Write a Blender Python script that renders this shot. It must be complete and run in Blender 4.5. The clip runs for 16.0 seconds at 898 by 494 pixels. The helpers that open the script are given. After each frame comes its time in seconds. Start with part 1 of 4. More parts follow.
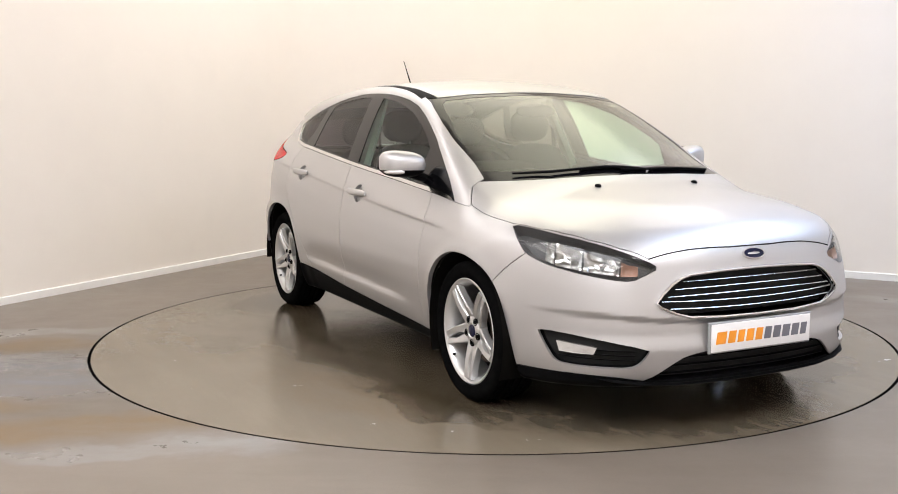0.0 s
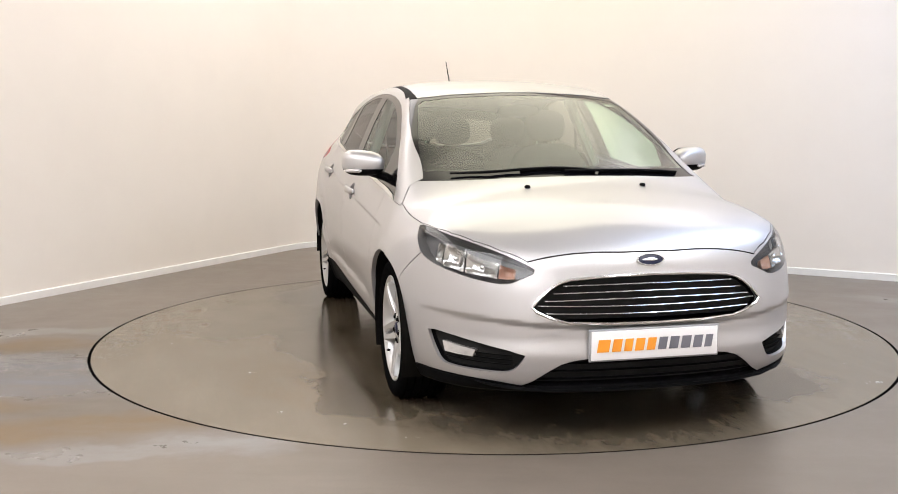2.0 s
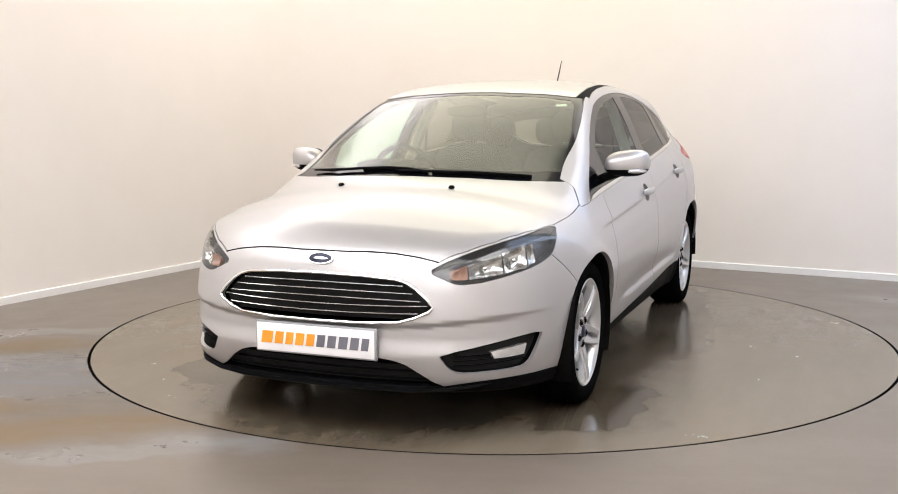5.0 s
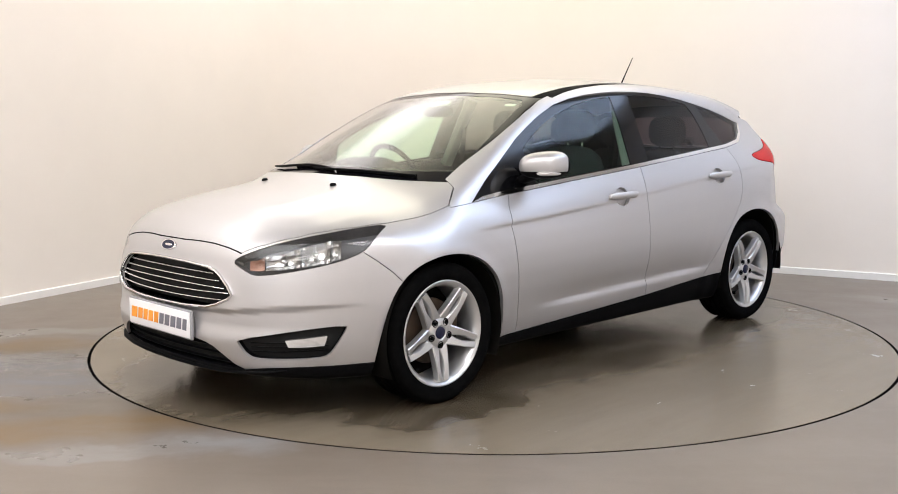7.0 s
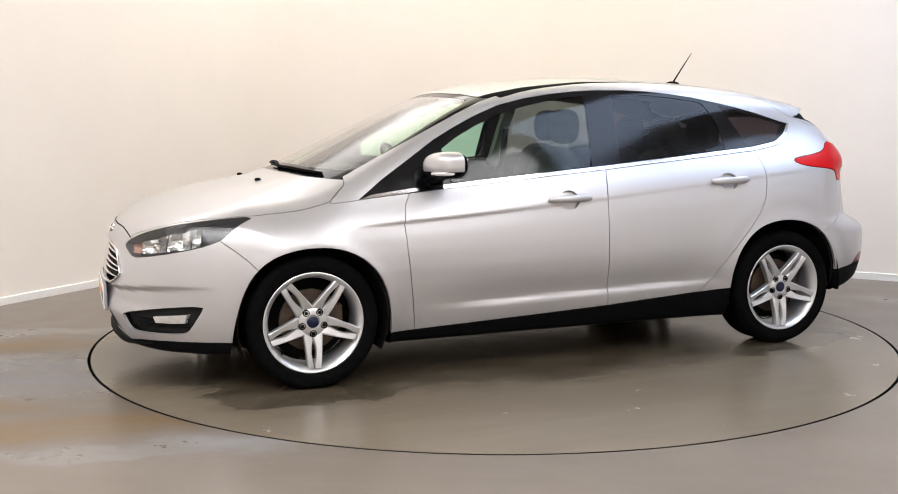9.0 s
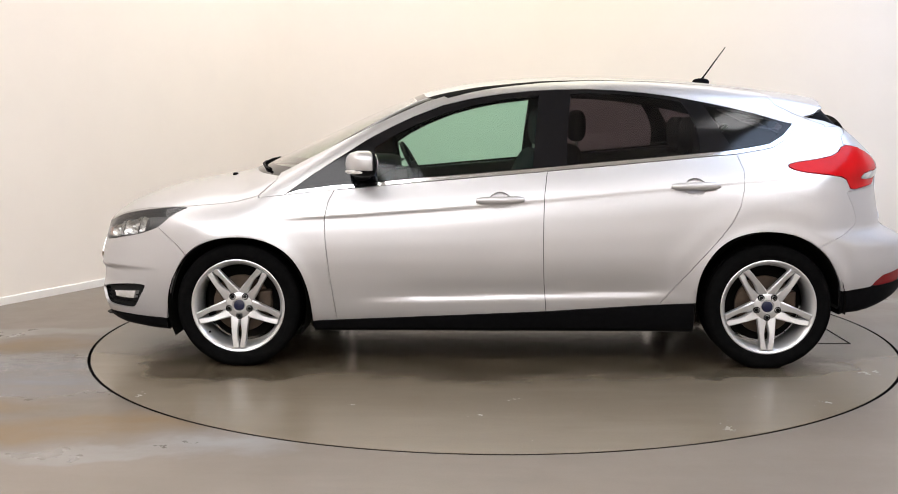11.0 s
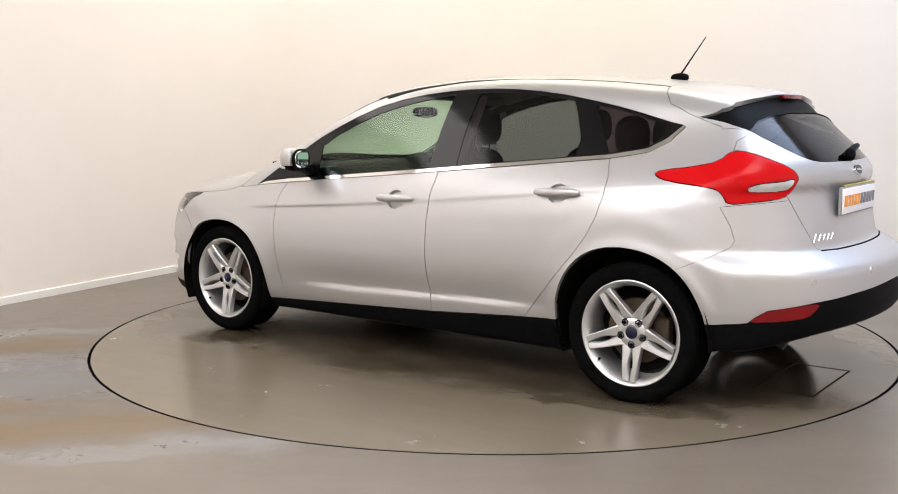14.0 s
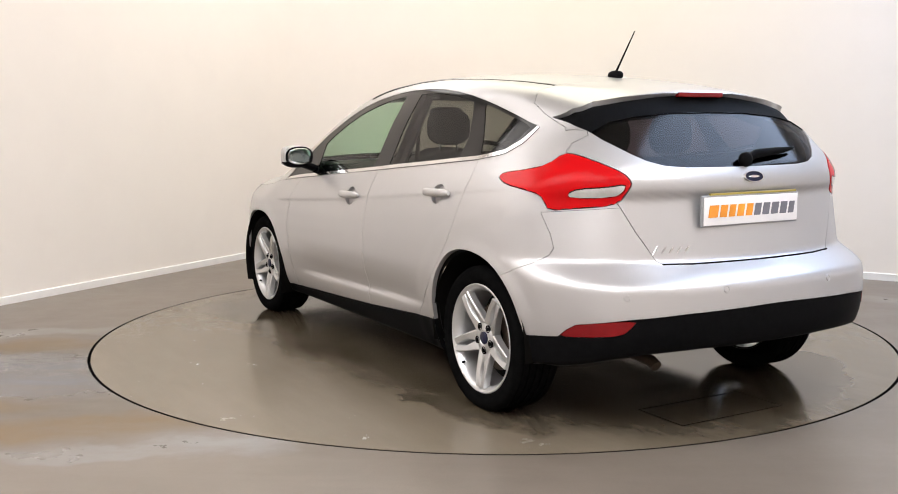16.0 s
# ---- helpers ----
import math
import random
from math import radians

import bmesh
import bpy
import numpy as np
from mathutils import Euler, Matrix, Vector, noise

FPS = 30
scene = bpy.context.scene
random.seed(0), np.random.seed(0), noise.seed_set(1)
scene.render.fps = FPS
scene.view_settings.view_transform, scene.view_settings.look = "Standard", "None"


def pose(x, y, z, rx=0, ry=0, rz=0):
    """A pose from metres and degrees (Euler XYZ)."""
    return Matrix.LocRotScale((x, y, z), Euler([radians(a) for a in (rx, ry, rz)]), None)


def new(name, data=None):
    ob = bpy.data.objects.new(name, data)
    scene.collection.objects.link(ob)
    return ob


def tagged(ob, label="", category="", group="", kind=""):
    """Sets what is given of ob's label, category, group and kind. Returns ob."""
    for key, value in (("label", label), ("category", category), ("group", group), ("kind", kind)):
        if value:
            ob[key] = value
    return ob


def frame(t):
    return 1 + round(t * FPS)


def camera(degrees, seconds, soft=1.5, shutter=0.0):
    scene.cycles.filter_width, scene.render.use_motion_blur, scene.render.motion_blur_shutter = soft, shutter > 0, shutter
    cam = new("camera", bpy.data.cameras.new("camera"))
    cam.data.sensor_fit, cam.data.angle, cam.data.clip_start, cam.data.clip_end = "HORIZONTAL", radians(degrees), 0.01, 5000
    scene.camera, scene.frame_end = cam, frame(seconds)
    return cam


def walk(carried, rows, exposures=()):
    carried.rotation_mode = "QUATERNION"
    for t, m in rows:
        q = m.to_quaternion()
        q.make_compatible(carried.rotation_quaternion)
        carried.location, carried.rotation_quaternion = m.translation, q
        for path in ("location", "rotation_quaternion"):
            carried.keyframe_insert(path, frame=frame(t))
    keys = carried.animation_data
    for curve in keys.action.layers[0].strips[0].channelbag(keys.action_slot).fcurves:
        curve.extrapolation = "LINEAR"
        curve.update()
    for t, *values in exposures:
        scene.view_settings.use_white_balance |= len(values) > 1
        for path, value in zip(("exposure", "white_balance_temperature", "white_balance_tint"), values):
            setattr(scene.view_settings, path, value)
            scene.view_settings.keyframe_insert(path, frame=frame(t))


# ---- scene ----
cam = camera(48.0, 16.0, soft=0.95)
EYE = pose(0, -5.885, 1.2453, 90 - 7.2538, 0.169, 2.2857)
walk(cam, [(0, EYE), (16, EYE)])

# ---- light: panels in the ceiling of a white photo studio ----
world = bpy.data.worlds.new("studio_air")
world.use_nodes = True
world.node_tree.nodes["Background"].inputs[0].default_value = (0.9, 0.92, 1.0, 1)
world.node_tree.nodes["Background"].inputs[1].default_value = 0.05
scene.world = world
scene.view_settings.exposure = 0.0


# ---- materials ----
def nodes_of(name):
    m = bpy.data.materials.new(name)
    m.use_nodes = True
    t = m.node_tree
    return m, t, t.nodes["Principled BSDF"]


def link(t, a, b):
    t.links.new(a, b)


def noise_node(t, scale, detail=4.0, rough=0.6, stretch=(1, 1, 1), place="Object"):
    c = t.nodes.new("ShaderNodeTexCoord")
    mp = t.nodes.new("ShaderNodeMapping")
    mp.inputs["Scale"].default_value = stretch
    n = t.nodes.new("ShaderNodeTexNoise")
    n.inputs["Scale"].default_value = scale
    n.inputs["Detail"].default_value = detail
    n.inputs["Roughness"].default_value = rough
    link(t, c.outputs[place], mp.inputs["Vector"])
    link(t, mp.outputs[0], n.inputs["Vector"])
    return n.outputs["Fac"]


def ramp(t, fac, stops):
    r = t.nodes.new("ShaderNodeValToRGB")
    while len(r.color_ramp.elements) < len(stops):
        r.color_ramp.elements.new(0.5)
    for e, (at, col) in zip(r.color_ramp.elements, stops):
        e.position = at
        e.color = (*col, 1) if len(col) == 3 else col
    link(t, fac, r.inputs[0])
    return r.outputs[0]


def mixed(t, fac, a, b):
    m = t.nodes.new("ShaderNodeMix")
    m.data_type = "RGBA"
    for s, v in ((0, fac), (6, a), (7, b)):
        if isinstance(v, (tuple, float, int)):
            m.inputs[s].default_value = (*v, 1) if isinstance(v, tuple) else v
        else:
            link(t, v, m.inputs[s])
    return m.outputs[2]


def number(t, op, a, b):
    m = t.nodes.new("ShaderNodeMath")
    m.operation = op
    for s, v in ((0, a), (1, b)):
        if isinstance(v, (float, int)):
            m.inputs[s].default_value = v
        else:
            link(t, v, m.inputs[s])
    return m.outputs[0]


def bump(t, p, fac, strength, dist=0.002):
    b = t.nodes.new("ShaderNodeBump")
    b.inputs["Strength"].default_value = strength
    b.inputs["Distance"].default_value = dist
    link(t, fac, b.inputs["Height"])
    link(t, b.outputs[0], p.inputs["Normal"])


def simple(name, colour, rough=0.5, metal=0.0, coat=0.0, grain=0.0, scale=60.0, vary=0.12, spec=0.5):
    """A plain surface with a little unevenness of tone, gloss and relief."""
    m, t, p = nodes_of(name)
    p.inputs["Metallic"].default_value = metal
    p.inputs["Specular IOR Level"].default_value = spec
    p.inputs["Coat Weight"].default_value = coat
    p.inputs["Coat Roughness"].default_value = 0.04
    lo = tuple(c * (1 - vary) for c in colour)
    hi = tuple(min(c * (1 + vary), 1) for c in colour)
    f = noise_node(t, scale * 0.12, 5)
    link(t, ramp(t, f, [(0.3, lo), (0.7, hi)]), p.inputs["Base Color"])
    link(t, number(t, "ADD", number(t, "MULTIPLY", f, 0.12), rough - 0.06), p.inputs["Roughness"])
    if grain:
        bump(t, p, noise_node(t, scale, 6), grain)
    return m


def glowing(name, colour, strength):
    m, t, p = nodes_of(name)
    p.inputs["Base Color"].default_value = (0.8, 0.8, 0.8, 1)
    p.inputs["Emission Color"].default_value = (*colour, 1)
    p.inputs["Emission Strength"].default_value = strength
    return m


def pane(name, tint, gloss=1.7, rough=0.0):
    """Thin glass: tinted to look through, mirror-like towards grazing view."""
    m, t, p = nodes_of(name)
    out = t.nodes["Material Output"]
    tr = t.nodes.new("ShaderNodeBsdfTransparent")
    tr.inputs[0].default_value = (*tint, 1)
    gl = t.nodes.new("ShaderNodeBsdfGlossy")
    gl.inputs["Roughness"].default_value = rough
    lw = t.nodes.new("ShaderNodeLayerWeight")
    lw.inputs[0].default_value = 0.5
    fr = number(t, "ADD", number(t, "MULTIPLY", number(t, "POWER", lw.outputs["Facing"], 5.0), 0.92), 0.045)
    mx = t.nodes.new("ShaderNodeMixShader")
    link(t, number(t, "MINIMUM", number(t, "MULTIPLY", fr, gloss), 1.0), mx.inputs[0])
    link(t, tr.outputs[0], mx.inputs[1])
    link(t, gl.outputs[0], mx.inputs[2])
    link(t, mx.outputs[0], out.inputs["Surface"])
    return m


def paint_silver():
    """Silver metallic lacquer: fine flake under a clear coat."""
    m, t, p = nodes_of("silver_paint")
    fl = noise_node(t, 900, 2)
    big = noise_node(t, 1.3, 3)
    c = ramp(t, fl, [(0.3, (0.455, 0.447, 0.450)), (0.7, (0.565, 0.556, 0.559))])
    link(t, mixed(t, number(t, "MULTIPLY", big, 0.25), c, (0.51, 0.501, 0.504)), p.inputs["Base Color"])
    p.inputs["Metallic"].default_value = 0.72
    p.inputs["Roughness"].default_value = 0.41
    p.inputs["Coat Weight"].default_value = 0.5
    p.inputs["Coat Roughness"].default_value = 0.10
    return m


def patch(t, place, x, y, turn, long, wide, soft, ragged=0.42):
    """1 inside a ragged oval patch on the floor, 0 outside: its middle, its direction and its half sizes."""
    c = t.nodes.new("ShaderNodeTexCoord")
    n = t.nodes.new("ShaderNodeTexNoise")
    n.inputs["Scale"].default_value, n.inputs["Detail"].default_value = 3.4, 7.0
    link(t, c.outputs["Object"], n.inputs["Vector"])
    off = t.nodes.new("ShaderNodeVectorMath")
    off.operation = "MULTIPLY_ADD"
    link(t, n.outputs["Color"], off.inputs[0])
    off.inputs[1].default_value = (ragged, ragged, 0)
    link(t, c.outputs["Object"], off.inputs[2])
    mp = t.nodes.new("ShaderNodeMapping")
    mp.vector_type = "TEXTURE"
    mp.inputs["Location"].default_value = (x + ragged / 2, y + ragged / 2, 0)
    mp.inputs["Rotation"].default_value = (0, 0, radians(turn))
    mp.inputs["Scale"].default_value = (long, wide, 1)
    link(t, off.outputs[0], mp.inputs["Vector"])
    ln = t.nodes.new("ShaderNodeVectorMath")
    ln.operation = "LENGTH"
    link(t, mp.outputs[0], ln.inputs[0])
    r = t.nodes.new("ShaderNodeMapRange")
    r.interpolation_type = "SMOOTHSTEP"
    r.inputs[1].default_value, r.inputs[2].default_value, r.inputs[3].default_value, r.inputs[4].default_value = 1 - soft, 1 + soft, 1, 0
    link(t, ln.outputs["Value"], r.inputs[0])
    return r.outputs[0]


def concrete(name, base, dark, patches, rough):
    """Power-floated concrete, damp and worn: blotches, fine grit, and patches of (shape, colour, strength, change of roughness)."""
    m, t, p = nodes_of(name)
    big = noise_node(t, 0.6, 5, 0.6)
    mid = noise_node(t, 4.5, 6, 0.7)
    fine = noise_node(t, 120, 5, 0.75)
    c = ramp(t, big, [(0.32, dark), (0.66, base)])
    c = mixed(t, number(t, "MULTIPLY", mid, 0.45), c, tuple(v * 0.80 for v in base))
    drag = noise_node(t, 2.2, 6, 0.7, (0.3, 1.6, 1))
    c = mixed(t, number(t, "MULTIPLY", ramp(t, drag, [(0.45, (0, 0, 0)), (0.7, (1, 1, 1))]), 0.3), c, tuple(v * 1.25 for v in base))
    c = mixed(t, number(t, "MULTIPLY", fine, 0.45), c, tuple(v * 0.62 for v in dark))
    r = number(t, "ADD", number(t, "MULTIPLY", mid, 0.14), rough)
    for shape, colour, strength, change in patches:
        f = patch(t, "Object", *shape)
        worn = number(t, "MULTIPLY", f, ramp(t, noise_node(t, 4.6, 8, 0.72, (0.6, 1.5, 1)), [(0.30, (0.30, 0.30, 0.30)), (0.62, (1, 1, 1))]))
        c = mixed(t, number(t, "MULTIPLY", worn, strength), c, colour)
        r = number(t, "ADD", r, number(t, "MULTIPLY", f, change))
    link(t, c, p.inputs["Base Color"])
    link(t, number(t, "MAXIMUM", r, 0.10), p.inputs["Roughness"])
    p.inputs["Specular IOR Level"].default_value = 0.42
    bump(t, p, fine, 0.14, 0.001)
    return m


# The last colour serves damp concrete and the painted shade under the car.
RUST, PALE, SLATE_GREY, WET_AND_SHADED = (0.150, 0.094, 0.040), (0.25, 0.25, 0.255), (0.128, 0.128, 0.136), (0.034, 0.025, 0.014)
# First patch: a broad darkening of the floor's left side.
FLOOR_PATCHES = [((-2.6, -1.3, 12, 1.4, 1.0, 0.6), WET_AND_SHADED, 0.5, -0.04), ((-2.75, -0.50, 8, 0.75, 0.13, 0.5), RUST, 0.95, 0.04), ((-3.0, -0.22, 14, 0.9, 0.10, 0.5), PALE, 0.5, -0.05),
                 ((-2.35, -1.15, 12, 0.75, 0.42, 0.5), SLATE_GREY, 1.0, -0.06), ((-1.75, -1.98, 10, 0.62, 0.15, 0.5), RUST, 0.95, 0.04), ((-2.5, -1.75, 12, 0.5, 0.14, 0.5), RUST, 0.9, 0.04),
                 ((-1.35, -2.24, 10, 0.62, 0.10, 0.35), PALE, 0.5, -0.05), ((-1.0, -2.12, 10, 0.5, 0.09, 0.5), PALE, 0.35, 0.0), ((-3.2, -1.0, 12, 0.8, 0.3, 0.5), SLATE_GREY, 0.5, -0.05),
                 ((3.0, 0.9, -30, 0.5, 0.12, 0.5), PALE, 0.3, -0.05)]
# First patch: damp under the car, darkened further to hold the car's shade.
TABLE_PATCHES = [((0.0, 0.0, 0, 2.25, 1.15, 0.16, 0.35), WET_AND_SHADED, 1.0, -0.09), ((-1.5, -0.35, 20, 0.55, 0.40, 0.2), WET_AND_SHADED, 0.5, -0.06), ((1.3, 0.9, 40, 0.45, 0.35, 0.2), WET_AND_SHADED, 0.35, -0.05),
                 ((-1.42, 0.98, 15, 0.42, 0.16, 0.12, 0.5), WET_AND_SHADED, 0.7, -0.07), ((-1.50, -0.90, -10, 0.45, 0.18, 0.12, 0.5), WET_AND_SHADED, 0.8, -0.07),
                 ((1.38, 0.98, -12, 0.40, 0.16, 0.12, 0.5), WET_AND_SHADED, 0.7, -0.07), ((1.30, -0.98, 10, 0.42, 0.15, 0.12, 0.5), WET_AND_SHADED, 0.7, -0.07),
                 ((0.9, -1.25, 15, 0.5, 0.22, 0.4), RUST, 0.25, 0.0), ((-0.6, -1.45, -10, 0.6, 0.25, 0.4), WET_AND_SHADED, 0.2, -0.03)]
FLOOR = concrete("damp_concrete", (0.208, 0.174, 0.144), (0.150, 0.122, 0.098), FLOOR_PATCHES, 0.27)
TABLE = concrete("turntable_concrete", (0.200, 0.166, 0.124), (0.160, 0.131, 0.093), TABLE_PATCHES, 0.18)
WALL = simple("white_wall_paint", (0.813, 0.760, 0.706), 0.7, grain=0.05, scale=25, vary=0.012)
SKIRTING = simple("white_gloss_paint", (0.82, 0.81, 0.80), 0.3, vary=0.02)
CEILING = simple("ceiling_paint", (0.75, 0.74, 0.72), 0.8, vary=0.02)
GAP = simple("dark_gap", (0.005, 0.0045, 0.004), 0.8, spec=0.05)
PAINT = paint_silver()
RUBBER = simple("tyre_rubber", (0.0045, 0.0045, 0.0045), 0.65, grain=0.3, scale=300, vary=0.3, spec=0.0)
BLACK = simple("black_plastic", (0.0045, 0.0045, 0.005), 0.5, grain=0.15, scale=300, vary=0.25, spec=0.03)
GLOSS_BLACK = simple("gloss_black", (0.004, 0.004, 0.005), 0.10, vary=0.2, spec=0.30)
CHROME = simple("chrome", (0.80, 0.80, 0.80), 0.10, metal=1.0, vary=0.03)
REFLECTOR = simple("lamp_reflector", (0.58, 0.58, 0.575), 0.16, metal=1.0, grain=0.25, scale=26, vary=0.08)
ALLOY = simple("alloy_silver", (0.58, 0.58, 0.58), 0.36, metal=0.75, coat=0.5, vary=0.05)
IRON = simple("brown_iron", (0.085, 0.060, 0.043), 0.55, metal=0.6, vary=0.4)
SCREEN_PANE = pane("windscreen_glass", (0.74, 0.86, 0.68), 1.65, 0.18)
CLEAR_PANE = pane("clear_side_glass", (0.60, 0.80, 0.72), 0.75, 0.07)
DARK_PANE = pane("dark_side_glass", (0.22, 0.195, 0.21), 0.75, 0.09)
LENS_PANE = pane("clear_lamp_lens", (0.93, 0.94, 0.94), 1.1)
MIRROR = simple("mirror", (0.9, 0.9, 0.9), 0.06, metal=1.0, vary=0.01)
CABIN = simple("dark_cabin_trim", (0.018, 0.018, 0.018), 0.8, vary=0.3, spec=0.15)
LINING = simple("pale_roof_lining", (0.42, 0.41, 0.38), 0.9, vary=0.06)
FABRIC = simple("dark_seat_fabric", (0.028, 0.028, 0.031), 0.85, vary=0.3, spec=0.2)
LAMP_DARK = simple("lamp_housing", (0.085, 0.085, 0.09), 0.35, vary=0.15)
AMBER = simple("amber_lens", (0.42, 0.25, 0.19), 0.3, coat=0.6, vary=0.1)
RED_LENS = simple("red_lens", (0.48, 0.004, 0.006), 0.2, coat=0.0, vary=0.1, spec=0.12)
RED_DARK = simple("dark_red_lens", (0.17, 0.004, 0.006), 0.25, coat=0.2, vary=0.2, spec=0.25)
WHITE_LENS = simple("clear_ribbed_lens", (0.62, 0.61, 0.60), 0.12, metal=0.5, coat=1.0, grain=0.6, scale=70, vary=0.3)
GREY_PLASTIC = simple("grey_plastic", (0.30, 0.30, 0.31), 0.45, vary=0.1)
PLATE_WHITE = simple("plate_white", (0.82, 0.81, 0.82), 0.35, vary=0.02)
ORANGE = simple("orange_print", (0.90, 0.33, 0.03), 0.4, vary=0.15)
SLATE = simple("slate_print", (0.16, 0.16, 0.19), 0.4, vary=0.15)
BADGE_BLUE = simple("badge_blue", (0.007, 0.009, 0.03), 0.3, coat=0.2, vary=0.2, spec=0.2)


# ---- the studio ----
def part(name, bm, material, parent, label="", smooth=True):
    """Links a bmesh as one mesh object under a thing or a part."""
    me = bpy.data.meshes.new(name)
    bm.to_mesh(me)
    bm.free()
    for mm in material if isinstance(material, (list, tuple)) else [material]:
        me.materials.append(mm)
    if smooth:
        me.polygons.foreach_set("use_smooth", [True] * len(me.polygons))
        me.set_sharp_from_angle(angle=radians(38))
    ob = new(name, me)
    ob.parent = parent
    if label:
        ob["label"] = label
    return ob


def box_bm(x0, x1, y0, y1, z0, z1, bevel=0.0, bm=None, m=None):
    bm = bm or bmesh.new()
    r = bmesh.ops.create_cube(bm, size=1.0)
    mm = Matrix.Translation(((x0 + x1) / 2, (y0 + y1) / 2, (z0 + z1) / 2)) @ Matrix.Diagonal((x1 - x0, y1 - y0, z1 - z0, 1))
    bmesh.ops.transform(bm, matrix=(m or Matrix()) @ mm, verts=r["verts"])
    if bevel:
        es = list({e for v in r["verts"] for e in v.link_edges})
        bmesh.ops.bevel(bm, geom=es, offset=bevel, segments=3, affect="EDGES", profile=0.5)
    return bm


def lathe(profile, n=64, bm=None, m=None, closed=False):
    """Turns (radius, along) pairs about the local y axis."""
    bm = bm or bmesh.new()
    rings = []
    for i in range(n):
        a = 2 * math.pi * i / n
        rings.append([bm.verts.new((m or Matrix()) @ Vector((r * math.cos(a), s, r * math.sin(a)))) for r, s in profile])
    k = len(profile)
    for i in range(n):
        a, b = rings[i], rings[(i + 1) % n]
        for j in range(k if closed else k - 1):
            bm.faces.new((a[j], b[j], b[(j + 1) % k], a[(j + 1) % k]))
    bmesh.ops.recalc_face_normals(bm, faces=bm.faces)
    return bm


CORNER = Vector((-1.595, 4.317, 0))
ALONG_L = Vector((-0.4295, -0.9031, 0)).normalized()
ALONG_R = Vector((0.888, -0.460, 0)).normalized()
WALL_H, COVE = 3.3, 0.9


def wall_path(offset, far_l, far_r):
    """Plan of the two walls and the round corner between them, moved into the room by offset."""
    inl, inr = Vector((-ALONG_L.y, ALONG_L.x, 0)), Vector((ALONG_R.y, -ALONG_R.x, 0))
    inl = inl if inl.dot(ALONG_R) > 0 else -inl
    inr = inr if inr.dot(ALONG_L) > 0 else -inr
    pts = [CORNER + ALONG_L * far_l + inl * offset]
    a, b = CORNER + ALONG_L * COVE, CORNER + ALONG_R * COVE
    for i in range(17):
        u = i / 16
        p = a * (1 - u) ** 2 + CORNER * 2 * u * (1 - u) + b * u * u
        pts.append(p + (inl * (1 - u) + inr * u).normalized() * offset)
    pts.append(CORNER + ALONG_R * far_r + inr * offset)
    return pts


def strip(name, inner, outer, z0, z1, material, bevel=0.0):
    """An upright band with thickness between two plan lines."""
    bm = bmesh.new()
    cols = []
    for p, q in zip(inner, outer):
        top = [(p.x, p.y, z1 - bevel), (p.x + (q.x - p.x) * min(1, bevel * 80), p.y + (q.y - p.y) * min(1, bevel * 80), z1)] if bevel else [(p.x, p.y, z1)]
        cols.append([bm.verts.new(c) for c in [(p.x, p.y, z0), *top, (q.x, q.y, z1), (q.x, q.y, z0)]])
    for a, b in zip(cols, cols[1:]):
        for j in range(len(a)):
            k = (j + 1) % len(a)
            bm.faces.new((a[j], b[j], b[k], a[k]))
    for c in (cols[0], cols[-1]):
        bm.faces.new(c)
    bmesh.ops.recalc_face_normals(bm, faces=bm.faces)
    return part(name, bm, material, None)


FAR_L, FAR_R = 12.5, 8.2
wall = strip("wall_north", wall_path(0, FAR_L, FAR_R), wall_path(-0.15, FAR_L, FAR_R), 0, WALL_H, WALL)
tagged(wall, "plain white-painted studio walls meeting in a rounded corner", "wall", kind="structure")
skirt = strip("baseboard", wall_path(0.016, FAR_L, FAR_R), wall_path(0.001, FAR_L, FAR_R), 0.0, 0.056, SKIRTING, 0.006)
tagged(skirt, "low white-painted skirting board along the studio walls", "skirting board", kind="structure")

# the two walls that close the room behind the camera
ends = (CORNER + ALONG_L * FAR_L, CORNER + ALONG_R * FAR_R)
back = ends[0] + ALONG_R * FAR_R
for nm, p, q in (("wall_south", ends[0], back), ("wall_east", back, ends[1])):
    d = (q - p).normalized()
    n = Vector((d.y, -d.x, 0))
    n = n if n.dot(p - CORNER) > 0 else -n
    wob = strip(nm, [p, q], [p + n * 0.15, q + n * 0.15], 0, WALL_H, WALL)
    tagged(wob, "plain white-painted studio wall", "wall", kind="structure")

RING = 2.241


def floor_plane():
    """The studio floor, with a round hole for the turntable."""
    bm = bmesh.new()
    n = 192
    inner = [bm.verts.new(((RING + 0.008) * math.cos(2 * math.pi * i / n), (RING + 0.008) * math.sin(2 * math.pi * i / n), 0)) for i in range(n)]
    outer = [bm.verts.new((14 * math.cos(2 * math.pi * i / n), 14 * math.sin(2 * math.pi * i / n), 0)) for i in range(n)]
    for i in range(n):
        j = (i + 1) % n
        bm.faces.new((inner[i], outer[i], outer[j], inner[j]))
    bmesh.ops.recalc_face_normals(bm, faces=bm.faces)
    ob = part("floor", bm, FLOOR, None, smooth=False)
    return tagged(ob, "damp grey-brown concrete floor with rusty and pale stains", "floor", kind="structure")


floor_plane()
pit = lathe([(0.001, -0.055), (RING + 0.0082, -0.055), (RING + 0.0082, -0.0015)], 192, m=Matrix.Rotation(radians(90), 4, "X"))
tagged(part("floor_pit", pit, GAP, None), "dark pit under the edge of the turntable", "pit", kind="structure")


